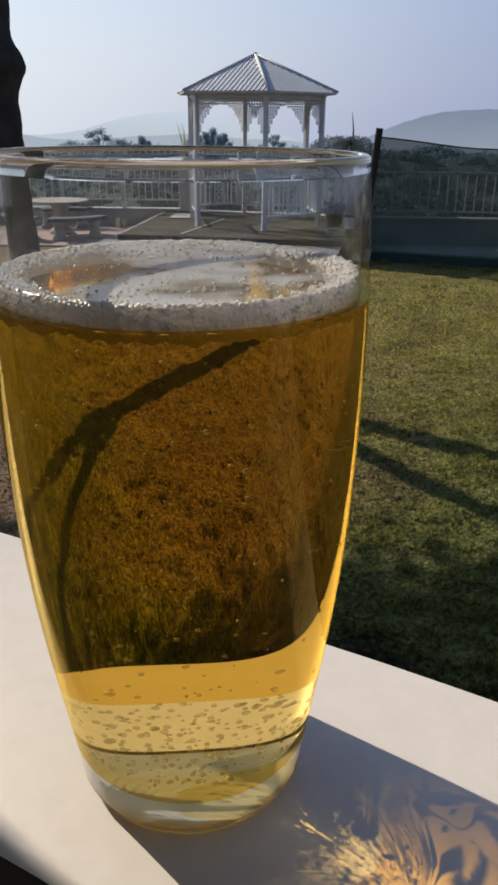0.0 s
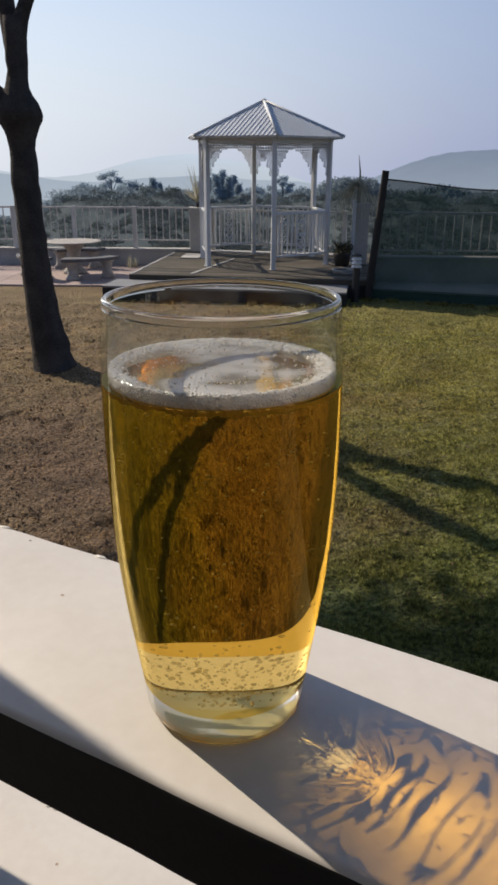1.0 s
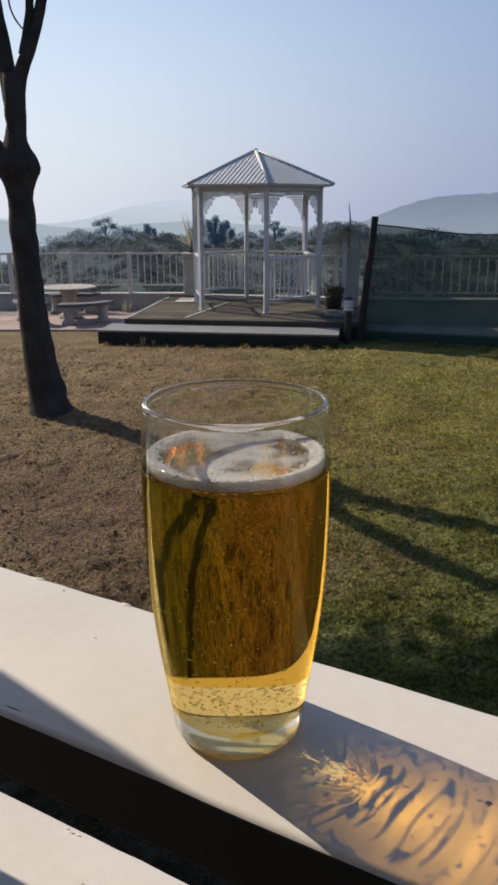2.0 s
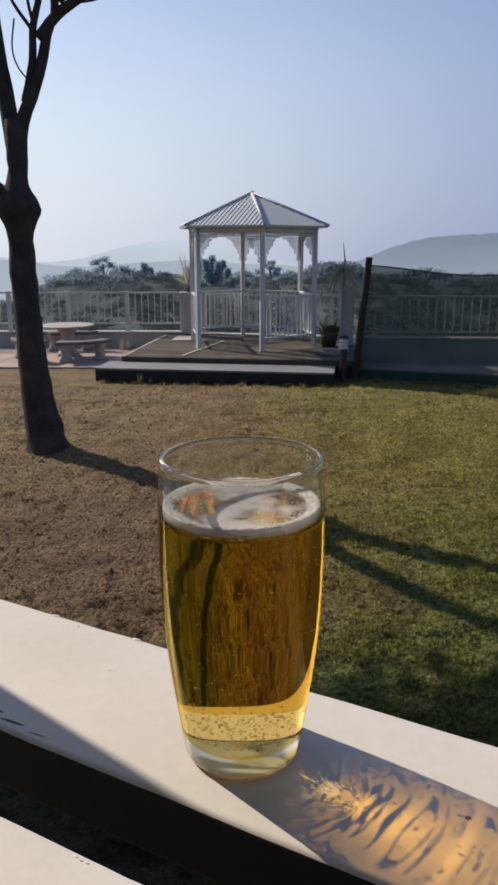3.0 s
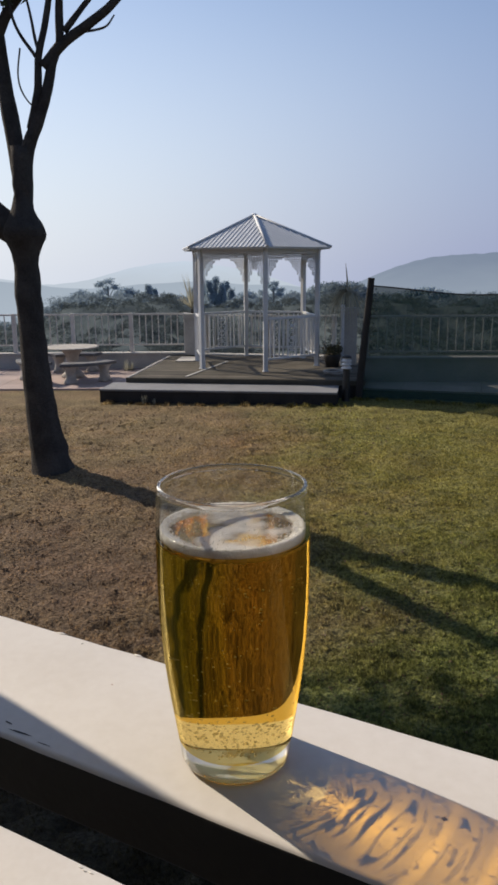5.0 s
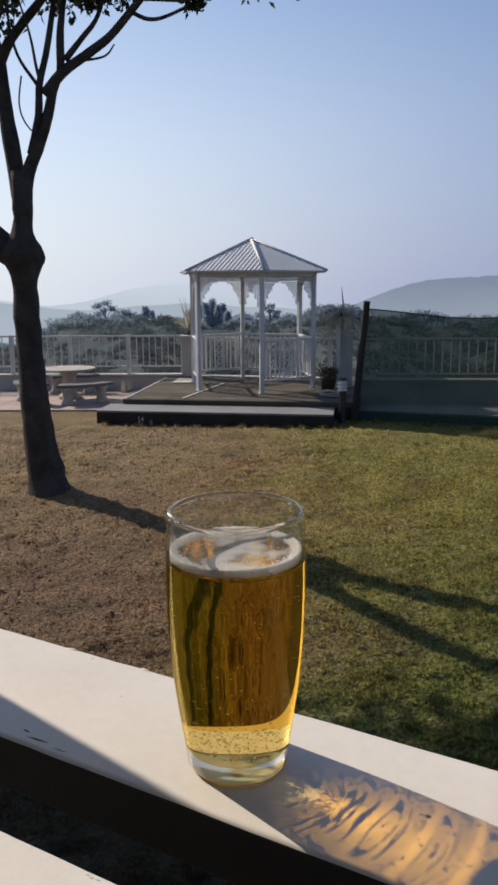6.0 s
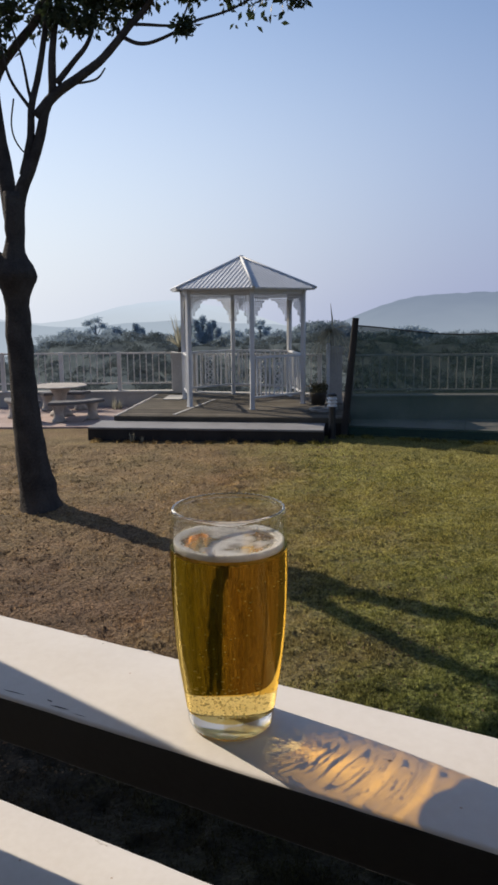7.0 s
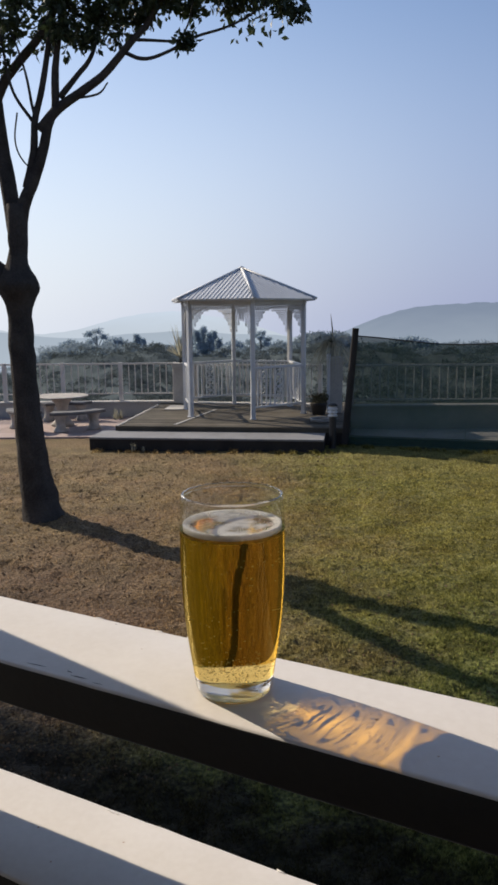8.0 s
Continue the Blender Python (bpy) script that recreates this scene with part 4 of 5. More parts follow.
def bay(k, inset=0.05):
    """The pose of the bay from post k to the next, x along it, and its length."""
    a, b = corner(k, GR, 0), corner(k + 1, GR, 0)
    d = b - a
    return Matrix.Translation(a + d.normalized() * inset) @ Matrix.Rotation(math.atan2(d.y, d.x), 4, "Z"), d.length - 2 * inset


def ring(bm, x, z, r, w=0.010, thick=0.012, sides=10):
    """A flat hoop in the bay's plane."""
    out = []
    for s in range(sides):
        a = 2 * math.pi * s / sides
        out.append([bm.verts.new((x + q * math.cos(a), y, z + q * math.sin(a))) for q, y in ((r, -thick / 2), (r, thick / 2), (r - w, thick / 2), (r - w, -thick / 2))])
    for s in range(sides):
        a, b = out[s], out[(s + 1) % sides]
        for i in range(4):
            bm.faces.new((a[i], a[(i + 1) % 4], b[(i + 1) % 4], b[i]))


def fretwork(length):
    """Cast lace: a frieze of hoops under the beam and scalloped brackets that make an arch."""
    bm = bmesh.new()
    block(bm, (0, -0.012, H - 0.085), (length, 0.012, H - 0.062))
    n_ = 23
    for i in range(n_):
        x = length * (i + 0.5) / n_
        ring(bm, x, H - 0.118, 0.033, 0.010, sides=8)
        t = abs(2 * x / length - 1)
        drop = 0.58 * t ** 2.6
        z, r = H - 0.165, 0.032
        while H - z < drop + 0.10:
            ring(bm, x + 0.008 * math.sin(z * 40), z, r, 0.011, sides=8)
            z -= 0.050
            r = max(0.024, r - 0.002)
        ring(bm, x, z + 0.014, 0.018, 0.010, sides=7)
    return bm


def scroll(bm, x, z, size, sign):
    """An S-shaped strap with curled ends."""
    pts, rad = [], []
    for i in range(22):
        t = i / 21 * 2 - 1
        curl = math.pi * 1.9 * abs(t) ** 1.5
        pts.append((x + sign * size * (0.34 * math.sin(t * 3.0) + 0.16 * math.sin(curl) * (1 if t > 0 else -1)), 0, z + size * (0.78 * t - 0.10 * math.sin(curl * 1.3) * (1 if t > 0 else -1))))
        rad.append(0.009)
    tube(bm, pts, rad, 5)


RAIL_T, RAIL_B = 1.365 - DECK, 0.545 - DECK
FRET = None
roof_under = H + 0.02
for k in range(6):
    m, length = bay(k)
    if FRET is None:
        FRET = mesh_of(fretwork(length), "fretwork", WHITE_METAL)
        BEAM = mesh_of(boxed((-0.05, -0.03, H - 0.06), (length + 0.05, 0.03, H + 0.01), 0.005), "beam", WHITE_METAL)
        TOPR = mesh_of(boxed((0, -0.03, RAIL_T - 0.045), (length, 0.03, RAIL_T), 0.008), "handrail", WHITE_METAL)
        BOTR = mesh_of(boxed((0, -0.02, RAIL_B), (length, 0.02, RAIL_B + 0.04), 0.006), "bottom_rail", WHITE_METAL)
        BAR = mesh_of(boxed((-0.012, -0.010, RAIL_B + 0.041), (0.012, 0.010, RAIL_T - 0.046), 0.003), "baluster", WHITE_METAL)
        bm = bmesh.new()
        for z in (0.16, 0.40, 0.64):
            scroll(bm, 0.0, RAIL_B + z, 0.15, 1)
            scroll(bm, 0.0, RAIL_B + z, 0.15, -1)
            ring(bm, 0, RAIL_B + z, 0.035, 0.014)
        SCROLL = mesh_of(bm, "scroll_panel", WHITE_METAL)
    part("beam", BEAM, WHITE_METAL, gazebo).matrix_basis = m
    part("fretwork", FRET, WHITE_METAL, gazebo, "lacy white cast fretwork arch").matrix_basis = m
    if k == 5:  # the way in
        continue
    panel = part("balustrade", TOPR, WHITE_METAL, gazebo, "white balustrade panel with scrolls")
    panel.matrix_basis = m
    part("bottom_rail", BOTR, WHITE_METAL, panel)
    spots = [0.055, 0.135, 0.235, 0.315, 0.415, 0.585, 0.685, 0.765, 0.865, 0.945]
    for s in spots:
        part("baluster", BAR, WHITE_METAL, panel).location = (length * s, 0, 0)
    part("scroll_panel", SCROLL, WHITE_METAL, panel).location = (length * 0.5, 0, 0)


def roof_panel():
    """One triangular slope of ribbed sheet, its ribs running down the fall."""
    apex = Vector((0, 0, TOP - DECK))
    a, b = corner(0, GE, H), corner(1, GE, H)
    mid = (a + b) / 2
    down = (mid - apex)
    along = (b - a).normalized()
    nrm = along.cross(down).normalized()
    nrm = nrm if nrm.z > 0 else -nrm
    half = (b - a).length / 2
    bm = bmesh.new()
    cols, rows_ = 124, 1
    top_row, low_row, top_b, low_b = [], [], [], []
    for i in range(cols + 1):
        u = -1 + 2 * i / cols
        x = u * half
        rib = 0.013 * max(0.0, math.cos(x / 0.088 * 2 * math.pi)) ** 1.3
        lo = mid + along * x
        hi = apex + down * abs(u) + along * x
        if (hi - lo).length < 0.004:
            hi = lo - down.normalized() * 0.004
        top_row.append(bm.verts.new(hi + nrm * (0.02 + rib)))
        low_row.append(bm.verts.new(lo + nrm * (0.02 + rib)))
        top_b.append(bm.verts.new(hi + nrm * (rib + 0.012)))
        low_b.append(bm.verts.new(lo + nrm * (rib + 0.012)))
    for i in range(cols):
        bm.faces.new((top_row[i], low_row[i], low_row[i + 1], top_row[i + 1]))
        bm.faces.new((top_b[i + 1], low_b[i + 1], low_b[i], top_b[i]))
        bm.faces.new((low_row[i], low_b[i], low_b[i + 1], low_row[i + 1]))
    bmesh.ops.recalc_face_normals(bm, faces=bm.faces)
    return bm


PANEL = mesh_of(roof_panel(), "roof_panel", ROOF_METAL)
cap = bmesh.new()
tube(cap, [corner(0, GE + 0.02, H + 0.03), corner(0, 0.0, TOP - DECK + 0.035)], [0.026, 0.030], 8)
CAP = mesh_of(cap, "hip_cap", ROOF_METAL, smooth=True)
a0, a1 = corner(0, GE - 0.02, 0), corner(1, GE - 0.02, 0)
gut = boxed((0, -0.012, H - 0.012), ((a1 - a0).length, 0.012, H + 0.026), 0.004)
GUT = mesh_of(gut, "fascia", WHITE_METAL)
for k in range(6):
    r = Matrix.Rotation(k * math.pi / 3, 4, "Z")
    part("roof_panel", PANEL, ROOF_METAL, gazebo, "pale ribbed metal roof sheet").matrix_basis = r
    part("hip_cap", CAP, ROOF_METAL, gazebo).matrix_basis = r
    part("fascia", GUT, WHITE_METAL, gazebo).matrix_basis = r @ Matrix.Translation(a0) @ Matrix.Rotation(math.atan2(a1.y - a0.y, a1.x - a0.x), 4, "Z")
bm = turned(bmesh.new(), [(0, 0), (0.06, 0.0), (0.055, 0.02), (0.03, 0.035), (0.0, 0.042)], 12)
part("finial", bm, ROOF_METAL, gazebo, smooth=True).location = (0, 0, TOP - DECK + 0.03)


# ---- table and benches on the paving ----
def slab_ring(r0, r1, a0_, a1_, z0, z1, n_=14):
    """A curved slab, part of a ring."""
    bm = bmesh.new()
    rows_ = []
    for i in range(n_ + 1):
        a = a0_ + (a1_ - a0_) * i / n_
        rows_.append([bm.verts.new((r * math.cos(a), r * math.sin(a), z)) for r, z in ((r0, z0), (r1, z0), (r1 + 0.01, (z0 + z1) / 2), (r1, z1), (r0, z1), (r0 - 0.01, (z0 + z1) / 2))])
    for a, b in zip(rows_, rows_[1:]):
        for i in range(6):
            bm.faces.new((a[i], a[(i + 1) % 6], b[(i + 1) % 6], b[i]))
    bm.faces.new(rows_[0])
    bm.faces.new(rows_[-1][::-1])
    bmesh.ops.recalc_face_normals(bm, faces=bm.faces)
    return bm


PT = Vector((-4.10, 15.75, 0.035))
table = thing("garden_table", PT, "round pale cast concrete garden table", "table")
part("tabletop", turned(bmesh.new(), [(0, 0.63), (0.53, 0.63), (0.57, 0.638), (0.575, 0.652), (0.56, 0.662), (0, 0.667)], 40), CONCRETE, table, smooth=False)
part("pedestal", turned(bmesh.new(), [(0, 0), (0.24, 0), (0.25, 0.05), (0.20, 0.10), (0.13, 0.16), (0.11, 0.30), (0.14, 0.46), (0.22, 0.58), (0.25, 0.63)], 24), CONCRETE, table, smooth=True)


def bench(a):
    """A curved bench that faces the table, on two shaped legs."""
    b = thing("curved_bench", PT, "curved concrete bench with a dark seat and pale legs", "bench", "benches round the table", turn=a)
    part("seat", slab_ring(0.80, 1.16, -0.55, 0.55, 0.36, 0.42), SEAT, b, "seat slab coloured dark for its shade")
    for s in (-0.38, 0.38):
        bm = turned(bmesh.new(), [(0, 0), (0.14, 0), (0.145, 0.04), (0.11, 0.09), (0.095, 0.18), (0.11, 0.29), (0.15, 0.335), (0.15, 0.359), (0, 0.359)], 14)
        part("leg", bm, CONCRETE, b, smooth=True).location = (0.98 * math.cos(s), 0.98 * math.sin(s), 0)


for a in (-57, -138, 100):
    bench(a)


# ---- planters, pots and small things by the deck ----
def pillar(x, y, z0, z1, w):
    p = thing("planter_pillar", (x, y, z0), "square off-white plaster pillar with a plant on top", "pillar", "pillars at the deck's corners")
    h = z1 - z0
    part("shaft", boxed((-w / 2, -w / 2, 0), (w / 2, w / 2, h - 0.12), 0.008), PLASTER, p)
    part("cap", boxed((-w / 2 - 0.03, -w / 2 - 0.03, h - 0.12), (w / 2 + 0.03, w / 2 + 0.03, h), 0.012), PLASTER, p)


def spiky_plant(x, y, z, height, spread, count, droop, material, label, seed, stem=0.0):
    """A tuft of long arching blades on a short stem."""
    p = thing("tufted_plant", (x, y, z), label, "plant")
    r = random.Random(seed)
    if stem:
        part("stem", tube(bmesh.new(), [(0, 0, 0), (0.01, 0, stem * 0.5), (0, 0, stem)], [0.035, 0.03, 0.025], 7), BARK, p)
    bm = bmesh.new()
    for k in range(count):
        a, lift = r.random() * 2 * math.pi, r.uniform(0.35, 1.0)
        d = Vector((math.cos(a), math.sin(a), 0))
        q = Vector((-d.y, d.x, 0))
        prev = None
        for i in range(6):
            t = i / 5
            c = d * spread * t * (1.15 - 0.6 * lift) * 1.3 + Vector((0, 0, stem + height * lift * t - droop * (1.2 - lift) * t * t * height))
            w = 0.011 * (1 - t) ** 0.7 + 0.001
            row = (bm.verts.new(c - q * w), bm.verts.new(c + q * w + Vector((0, 0, 0.004))))
            if prev:
                bm.faces.new((prev[0], prev[1], row[1], row[0]))
            prev = row
    part("leaves", bm, material, p)
    return p


pillar(-1.63, 17.15, 0.36, 1.30, 0.31)
spiky_plant(-1.63, 17.15, 1.30, 0.85, 0.30, 46, 0.15, PALM, "pale dry upright spiky plant on a pillar", 3, 0.10)
pillar(1.80, 15.35, 0.30, 1.50, 0.27)
spiky_plant(1.72, 15.35, 1.50, 0.42, 0.50, 150, 3.4, PALM, "pale drooping palm-like plant on a pillar", 5, 0.30)
p = thing("flower_stalk", (1.72, 15.35, 1.70), "thin dry upright flower stalk above the plant", "plant")
part("stalk", tube(bmesh.new(), [(0, 0, 0), (0.01, 0, 0.35), (-0.03, 0, 0.68)], [0.02, 0.016, 0.004], 6), PALM, p)

def dry_tuft(x, y, z, size, seed):
    t = thing("grass_tuft", (x, y, z), "small tuft of dry grass by the step", "plant", "dry tufts")
    r = random.Random(seed)
    bm = bmesh.new()
    for k in range(38):
        a, lean_ = r.random() * 2 * math.pi, r.random() * 0.5
        d = Vector((math.cos(a), math.sin(a), 0))
        q = Vector((-d.y, d.x, 0)) * 0.006
        tip = d * size * lean_ + Vector((0, 0, size * r.uniform(0.5, 1.0)))
        foot_ = d * size * 0.15
        bm.faces.new((bm.verts.new(foot_ - q), bm.verts.new(foot_ + q), bm.verts.new(tip)))
    part("blades", bm, PALM, t)


dry_tuft(-2.08, 12.60, 0.0, 0.18, 2)
dry_tuft(-1.90, 12.58, 0.0, 0.11, 3)
dry_tuft(0.55, 12.28, 0.0, 0.07, 4)
dry_tuft(-3.12, 16.75, 0.035, 0.34, 5)
dry_tuft(-3.0, 16.80, 0.035, 0.26, 6)

pot = thing("plant_pot", (1.42, 15.0, DECK), "dark round pot with a small shrub in it", "pot")
part("pot_body", turned(bmesh.new(), [(0, 0), (0.13, 0), (0.17, 0.20), (0.185, 0.24), (0.17, 0.25), (0.15, 0.22), (0, 0.21)], 20), POT, pot, smooth=True)
part("shrub", leaves_mesh("shrub", [(0.1 * math.cos(k), 0.1 * math.sin(k), 0.30 + 0.03 * (k % 4)) for k in range(9)], [0.055] * 9, 420, 0.06, SHRUB, 12), SHRUB, pot, "thin dry brownish shrub")


def rock(x, y, z, r, seed):
    t = thing("rock", (x, y, z), "grey rounded rock on the deck's edge", "rock", "rocks by the lamp")
    bm = bmesh.new()
    bmesh.ops.create_icosphere(bm, subdivisions=3, radius=r)
    for v in bm.verts:
        v.co *= 1 + 0.35 * noise.noise(v.co / r * 1.3 + Vector((seed, 0, 0)))
        v.co.z = max(v.co.z * 0.55, -r * 0.3) + r * 0.28
    part("stone", bm, ROCK, t, smooth=True)




def hose(x, y, z):
    """A garden hose laid down in uneven loops."""
    t = thing("garden_hose", (x, y, z), "pale grey garden hose coiled on the deck", "hose")
    pts = []
    for i in range(50):
        a = 2 * math.pi * i / 24
        r = 0.165 + 0.012 * math.sin(i * 0.37)
        pts.append((r * 1.15 * math.cos(a), r * math.sin(a), 0.018 + 0.033 * (i // 24) + 0.004 * math.sin(i * 0.9)))
    part("coil", tube(bmesh.new(), pts, [0.02] * len(pts), 7), CONCRETE, t, smooth=True)


hose(1.36, 13.95, DECK)
gate_post = thing("gate_post", (1.63, 15.15, 0.30), "slim white steel post with a ball on top", "post")
part("shaft", boxed((-0.032, -0.032, 0), (0.032, 0.032, 1.14), 0.006), WHITE_METAL, gate_post)
bm = turned(bmesh.new(), [(0, 1.14), (0.045, 1.145), (0.045, 1.165), (0.02, 1.18), (0.042, 1.21), (0.045, 1.235), (0.03, 1.265), (0, 1.275)], 14)
part("ball", bm, WHITE_METAL, gate_post, smooth=True)
rock(1.60, 14.2, 0.30, 0.13, 5)

lamp = thing("bollard_lamp", (1.46, 12.72, 0.0), "black garden bollard lamp with white louvres", "lamp")
part("shaft", turned(bmesh.new(), [(0, 0), (0.075, 0), (0.075, 0.02), (0.062, 0.03), (0.062, 0.58), (0, 0.58)], 20), BLACK, lamp, smooth=False)
for k in range(3):
    part("louvre", turned(bmesh.new(), [(0.03, 0.595 + 0.06 * k), (0.088, 0.585 + 0.06 * k), (0.092, 0.595 + 0.06 * k), (0.07, 0.625 + 0.06 * k), (0.03, 0.63 + 0.06 * k)], 20), WHITE_METAL, lamp, "white louvre ring")
part("core", turned(bmesh.new(), [(0, 0.58), (0.05, 0.58), (0.05, 0.77), (0, 0.77)], 14), WHITE_METAL, lamp)
part("hood", turned(bmesh.new(), [(0, 0.77), (0.085, 0.77), (0.085, 0.79), (0.05, 0.815), (0, 0.82)], 20), BLACK, lamp)

# ---- the shade net ----
screen = thing("shade_net", (1.72, 13.0, 0), "dark green shade net on a leaning timber post", "net", turn=-17)
part("net_post", tube(bmesh.new(), [(-0.02, 0, -0.1), (0.03, 0, 0.5), (0.10, 0, 1.3), (0.17, 0, 2.12)], [0.066, 0.064, 0.062, 0.058], 10), DARK_EDGE, screen, "dark leaning timber post")
wire_z = lambda x: 1.99 - 0.15 * math.sin(min(x, 3.0) / 3.0 * math.pi * 0.7) + 0.012 * math.sin(x * 3)
part("wire", tube(bmesh.new(), [(0.12 + 8.0 * i / 30, 0, wire_z(8.0 * i / 30)) for i in range(31)], [0.012] * 31, 6), BLACK, screen)
bm = bmesh.new()
cols = []
for i in range(41):
    x = 0.10 + 8.0 * i / 40
    cols.append([bm.verts.new((x - 0.10 * (1 - j / 8) * (i == 0), 0.03 * noise.noise(Vector((x, j * 0.4, 0))) + 0.02 * (1 - j / 8), 0.0 + (wire_z(x - 0.1) - 0.0) * j / 8)) for j in range(9)])
for a, b in zip(cols, cols[1:]):
    for j in range(8):
        bm.faces.new((a[j], b[j], b[j + 1], a[j + 1]))
part("netting", bm, NET, screen, "dark green see-through netting", True)


# ---- woods and hills ----
def far_tree(x, y, top, width, label, kind_, seed, foot=-11.0):
    """A tree down in the valley whose crown shows over the fence; width: of its crown."""
    t = thing("far_tree", (x, y, foot), label, "tree", "trees past the fence")
    r = random.Random(seed)
    h = top - foot
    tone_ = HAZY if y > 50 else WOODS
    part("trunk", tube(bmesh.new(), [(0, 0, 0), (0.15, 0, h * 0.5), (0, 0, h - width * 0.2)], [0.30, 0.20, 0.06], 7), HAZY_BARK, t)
    cl, sp = [], []
    n_ = 70
    for k in range(n_):
        a, u = r.random() * 2 * math.pi, (k + r.random()) / n_
        if kind_ == "cone":
            z, q = h - 0.25 - width * 1.9 * u, width * 0.5 * (0.08 + 0.92 * u) * r.uniform(0.4, 1.0)
            s_ = width * 0.07
        elif kind_ == "flat":
            tier = k % 9
            ta = tier * 2.4 + seed
            q, reach = width * 0.13 * r.random(), width * (0.0, 0.20, 0.24, 0.34, 0.40, 0.30, 0.42, 0.38, 0.22)[tier]
            cl.append((reach * math.cos(ta) + q * math.cos(a), reach * math.sin(ta) + q * math.sin(a), h - 0.12 - width * 0.075 * tier - width * 0.05 * r.random()))
            sp.append(width * 0.046)
            continue
        else:
            b_ = math.acos(1 - 1.7 * u)
            q = width * 0.5 * math.sin(b_) * r.uniform(0.75, 1.05)
            z, s_ = h - width * 0.42 * (1 - math.cos(b_)) * r.uniform(0.9, 1.1) - 0.1, width * 0.07
        cl.append((q * math.cos(a), q * math.sin(a), z))
        sp.append(s_)
    if kind_ == "flat":
        for tier in range(1, 9):
            ta, reach = tier * 2.4 + seed, width * (0.0, 0.20, 0.24, 0.34, 0.40, 0.30, 0.42, 0.38, 0.22)[tier]
            bm = tube(bmesh.new(), [(0, 0, h - width * (0.45 + 0.06 * tier)), (reach * math.cos(ta), reach * math.sin(ta), h - 0.12 - width * 0.075 * tier)], [0.06, 0.03], 5)
            part("branch", bm, HAZY_BARK, t)
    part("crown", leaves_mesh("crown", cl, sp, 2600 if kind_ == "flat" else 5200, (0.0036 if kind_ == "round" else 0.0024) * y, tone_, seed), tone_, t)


def place(px, py, d):
    """Ground position and height for a bearing and a height over the horizon, both as shares of the distance."""
    return px * d, d, 2.3 + py * d


for bx, by, d, w, k_, s in ((-0.204, -0.012, 80, 3.8, "flat", 1), (-0.180, -0.025, 84, 2.6, "round", 2), (-0.151, -0.018, 78, 2.0, "cone", 12), (-0.143, -0.023, 80, 1.9, "cone", 13), (-0.238, -0.028, 82, 3.0, "round", 3), (-0.262, -0.041, 84, 2.2, "round", 14), (-0.123, -0.034, 80, 2.6, "round", 15),
                            (-0.063, -0.008, 55, 1.7, "cone", 4), (-0.071, -0.012, 54, 1.6, "cone", 5), (-0.077, -0.016, 55, 1.5, "cone", 16), (-0.055, -0.015, 54, 1.6, "cone", 22), (-0.048, -0.013, 56, 1.4, "cone", 18), (-0.042, -0.023, 55, 1.5, "cone", 23), (-0.084, -0.023, 56, 1.6, "round", 24),
                            (0.014, -0.017, 70, 2.5, "flat", 6), (-0.020, -0.031, 76, 2.8, "round", 19), (0.038, -0.032, 78, 3.0, "round", 20), (0.082, -0.021, 46, 2.4, "round", 7), (0.118, -0.021, 46, 2.2, "round", 8), (0.100, -0.019, 45, 2.4, "round", 17), (0.216, -0.027, 60, 2.6, "round", 9), (0.196, -0.029, 60, 1.6, "round", 10), (0.285, -0.044, 66, 3.0, "round", 11), (0.160, -0.036, 62, 3.0, "round", 21),
                            (-0.218, -0.036, 84, 2.0, "round", 33), (-0.190, -0.033, 78, 1.3, "cone", 34), (-0.105, -0.036, 80, 2.4, "round", 35), (-0.166, -0.035, 82, 2.2, "round", 36), (0.058, -0.034, 70, 2.2, "round", 37), (0.180, -0.034, 62, 2.4, "round", 38), (0.238, -0.032, 62, 2.2, "round", 39), (0.262, -0.042, 64, 2.4, "round", 40), (0.310, -0.047, 66, 2.8, "round", 41), (-0.250, -0.036, 86, 1.4, "cone", 42)):
    x, y, z = place(bx, by, d)
    far_tree(x, y, z, w, {"flat": "flat-topped tree with layered foliage beyond the fence", "cone": "pointed tree in haze colours beyond the fence", "round": "rounded leafy tree in haze colours beyond the fence"}[k_], k_, s)


def tops(u, d):
    """Height of the wood's roof at a bearing and a distance, shaped to fit the camera's view: it climbs behind the
    fence, then holds its line.
    """
    return 2.3 - d * (0.0455 + 0.5 * np.clip(-0.262 - u, 0, 0.06) + 0.004 * np.sin(u * 23 + d * 0.05) + 0.002 * np.sin(u * 61 + d * 0.31) + 0.0045 * np.clip(40 - d, 0, 20))


wr = np.random.default_rng(21)


def wood_tops(count, lo, hi, size, leaves, material, seed):
    """Close-set rounded crowns of uneven height."""
    d = lo + (hi - lo) * wr.random(count) ** 1.3
    u = wr.uniform(-0.5, 0.5, count)
    r = d * wr.uniform(0.006, 0.015, count) + 0.1
    top = tops(u, d) + d * wr.uniform(-0.006, 0.004, count)
    k = 26
    a, q = wr.random((count, k)) * 2 * math.pi, np.sqrt(wr.random((count, k)))
    c = np.stack([(u * d)[:, None] + r[:, None] * q * np.cos(a), d[:, None] + r[:, None] * q * np.sin(a), top[:, None] + r[:, None] * 0.8 * (np.sqrt(1 - 0.95 * q * q) - 0.5)], -1).reshape(-1, 3)
    return leaves_mesh("woods", c, np.repeat(r * 0.13, k), leaves, size, material, seed, 0.8)


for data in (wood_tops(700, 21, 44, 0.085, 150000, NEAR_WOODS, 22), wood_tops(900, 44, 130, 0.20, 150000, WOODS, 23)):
    tagged(new("woods", data), "haze-coloured grey-green woods in the valley past the fence", "woods", kind="stuff")


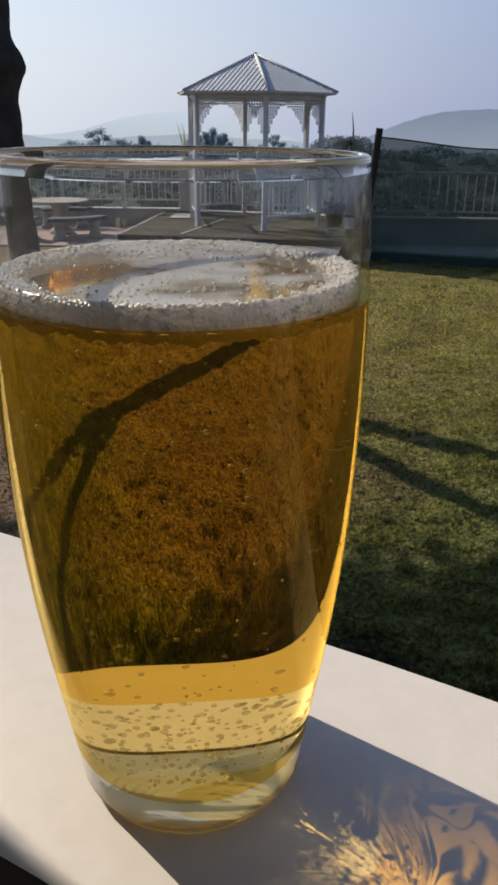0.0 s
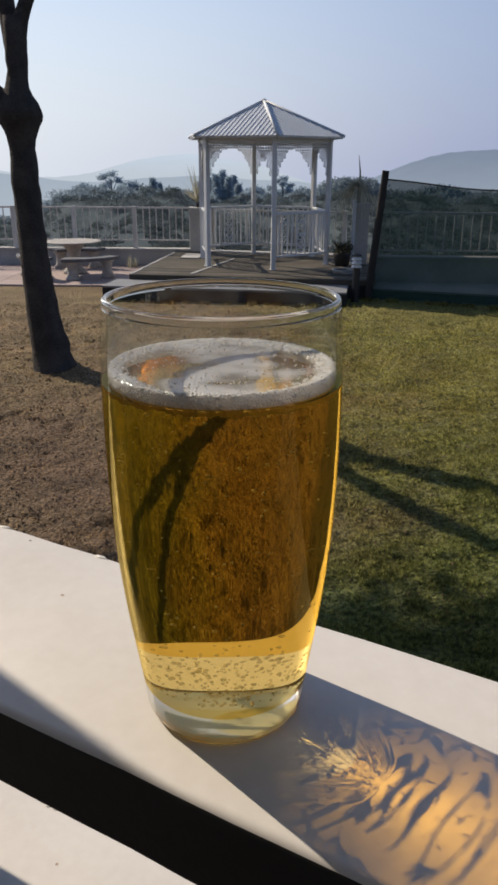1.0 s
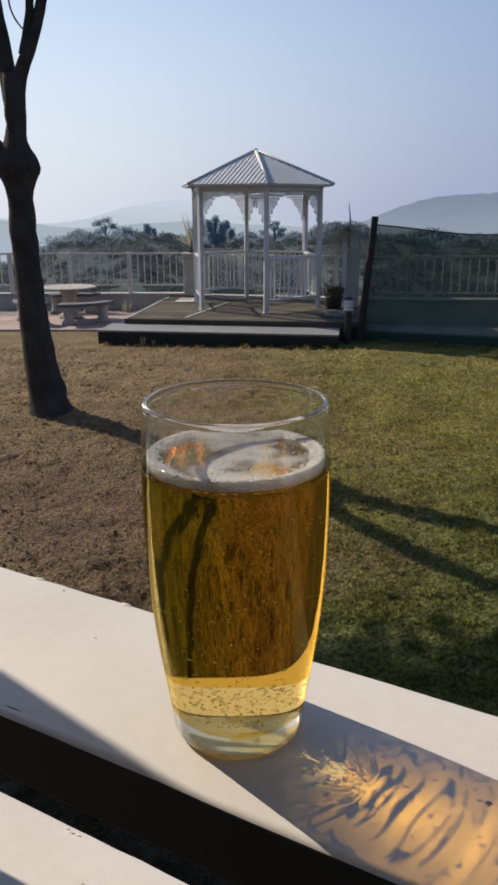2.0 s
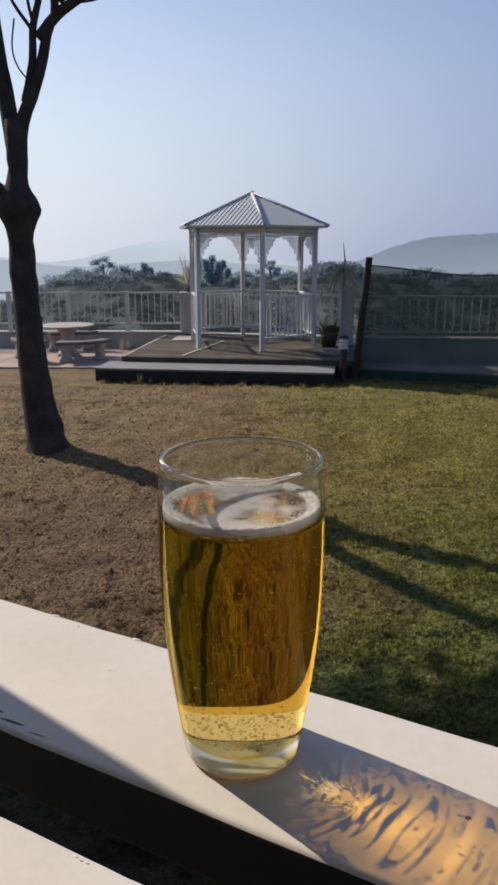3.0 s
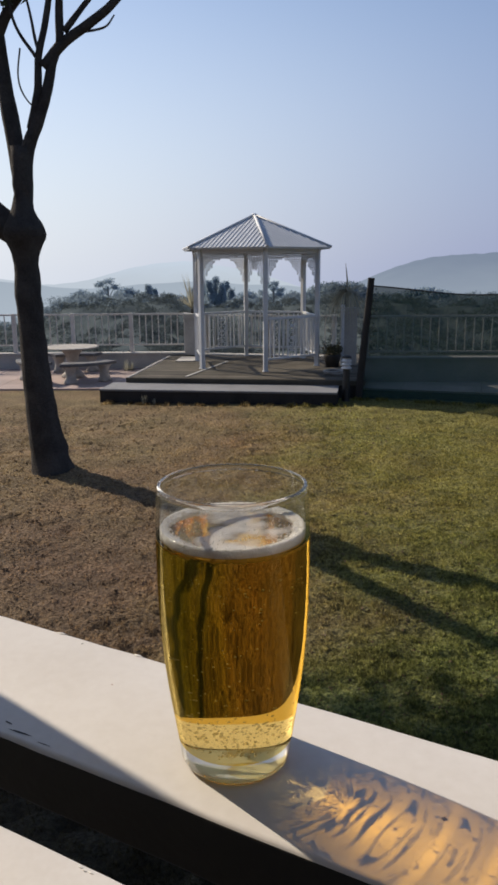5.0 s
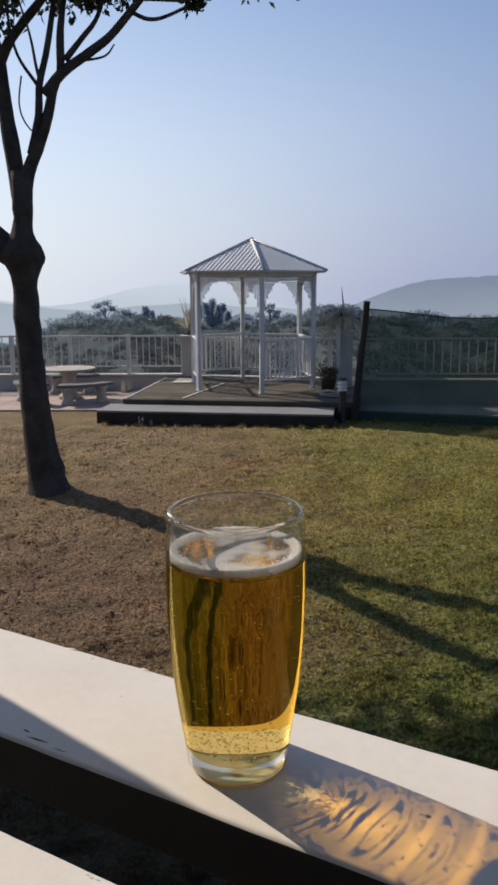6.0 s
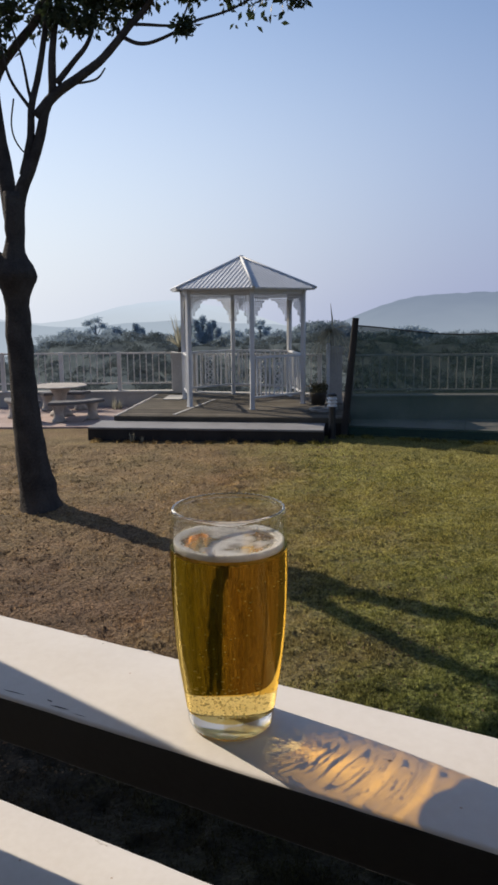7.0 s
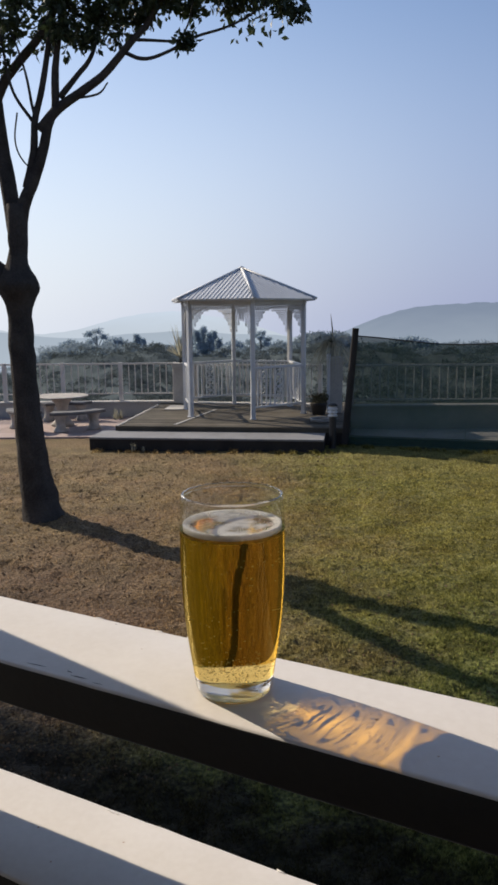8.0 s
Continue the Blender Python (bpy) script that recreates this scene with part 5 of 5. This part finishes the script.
def canopy():
    """The close tops of the valley's trees as one gently rolling roof under the leaves."""
    us, ds = np.linspace(-0.54, 0.54, 180), np.linspace(20.5, 130, 90)
    verts, faces = [], []
    for d in ds:
        for u in us:
            q = Vector((u * d * 0.45, d * 0.45, 2))
            verts.append((u * d, d, tops(u, d) - 0.004 * d + 0.15 * noise.noise(q) + 0.15 * noise.noise(q * 2.7)))
    n_ = len(us)
    for j in range(len(ds) - 1):
        for i in range(n_ - 1):
            a = j * n_ + i
            faces.append((a, a + 1, a + n_ + 1, a + n_))
    # the sheet's colour has the haze painted in as well
    return sheet_mesh("woods", verts, faces, mat("haze_tinted_wood_roof", (0.090, 0.109, 0.114), (0.070, 0.085, 0.088), 1.0, scale=0.5, fine=3.0, bump=0.5, dist=0.2, spec=0.0))


tagged(new("woods", canopy()), "close dark treetops in the valley past the fence", "woods", kind="stuff")


def hill(name, line, d, deep, tone, seed):
    """A far ridge with a rounded, uneven crest."""
    xs = np.linspace(line[0][0], line[-1][0], 140)
    zs = np.interp(xs, [p[0] for p in line], [p[1] for p in line])
    zs = np.convolve(np.pad(zs, 4, mode="edge"), np.ones(9) / 9, "valid")
    verts, faces = [], []
    rows_ = 9
    for j in range(rows_):
        t = j / (rows_ - 1)
        for i, x in enumerate(xs):
            bump_ = 0.0010 * noise.noise(Vector((x * 90, j * 0.6, seed))) + 0.0018 * noise.noise(Vector((x * 25, j, seed)))
            verts.append((x * (d - deep * (1 - t)), d - deep * (1 - t), -140 + (zs[i] * d + 142 + bump_ * d) * math.sin(t * math.pi / 2) ** 0.8))
    for j in range(rows_ - 1):
        for i in range(139):
            a = j * 140 + i
            faces.append((a, a + 1, a + 141, a + 140))
    h = new(name, sheet_mesh(name, verts, faces, tone))
    h.data.shade_smooth()
    return tagged(h, "long blue hill on the horizon, glowing in haze colours", "hill", kind="structure")


# the hills glow by themselves, in place of haze in the air
NEAR_HILL = haze_glow("hazy_hill", (0.265, 0.315, 0.39), (0.185, 0.23, 0.315), -40, 40)
FAR_HILL = haze_glow("pale_hazy_hill", (0.49, 0.55, 0.62), (0.54, 0.62, 0.72), -40, 40)
VALLEY = haze_glow("hazy_valley", (0.40, 0.46, 0.53), (0.34, 0.40, 0.47), -30, 0)
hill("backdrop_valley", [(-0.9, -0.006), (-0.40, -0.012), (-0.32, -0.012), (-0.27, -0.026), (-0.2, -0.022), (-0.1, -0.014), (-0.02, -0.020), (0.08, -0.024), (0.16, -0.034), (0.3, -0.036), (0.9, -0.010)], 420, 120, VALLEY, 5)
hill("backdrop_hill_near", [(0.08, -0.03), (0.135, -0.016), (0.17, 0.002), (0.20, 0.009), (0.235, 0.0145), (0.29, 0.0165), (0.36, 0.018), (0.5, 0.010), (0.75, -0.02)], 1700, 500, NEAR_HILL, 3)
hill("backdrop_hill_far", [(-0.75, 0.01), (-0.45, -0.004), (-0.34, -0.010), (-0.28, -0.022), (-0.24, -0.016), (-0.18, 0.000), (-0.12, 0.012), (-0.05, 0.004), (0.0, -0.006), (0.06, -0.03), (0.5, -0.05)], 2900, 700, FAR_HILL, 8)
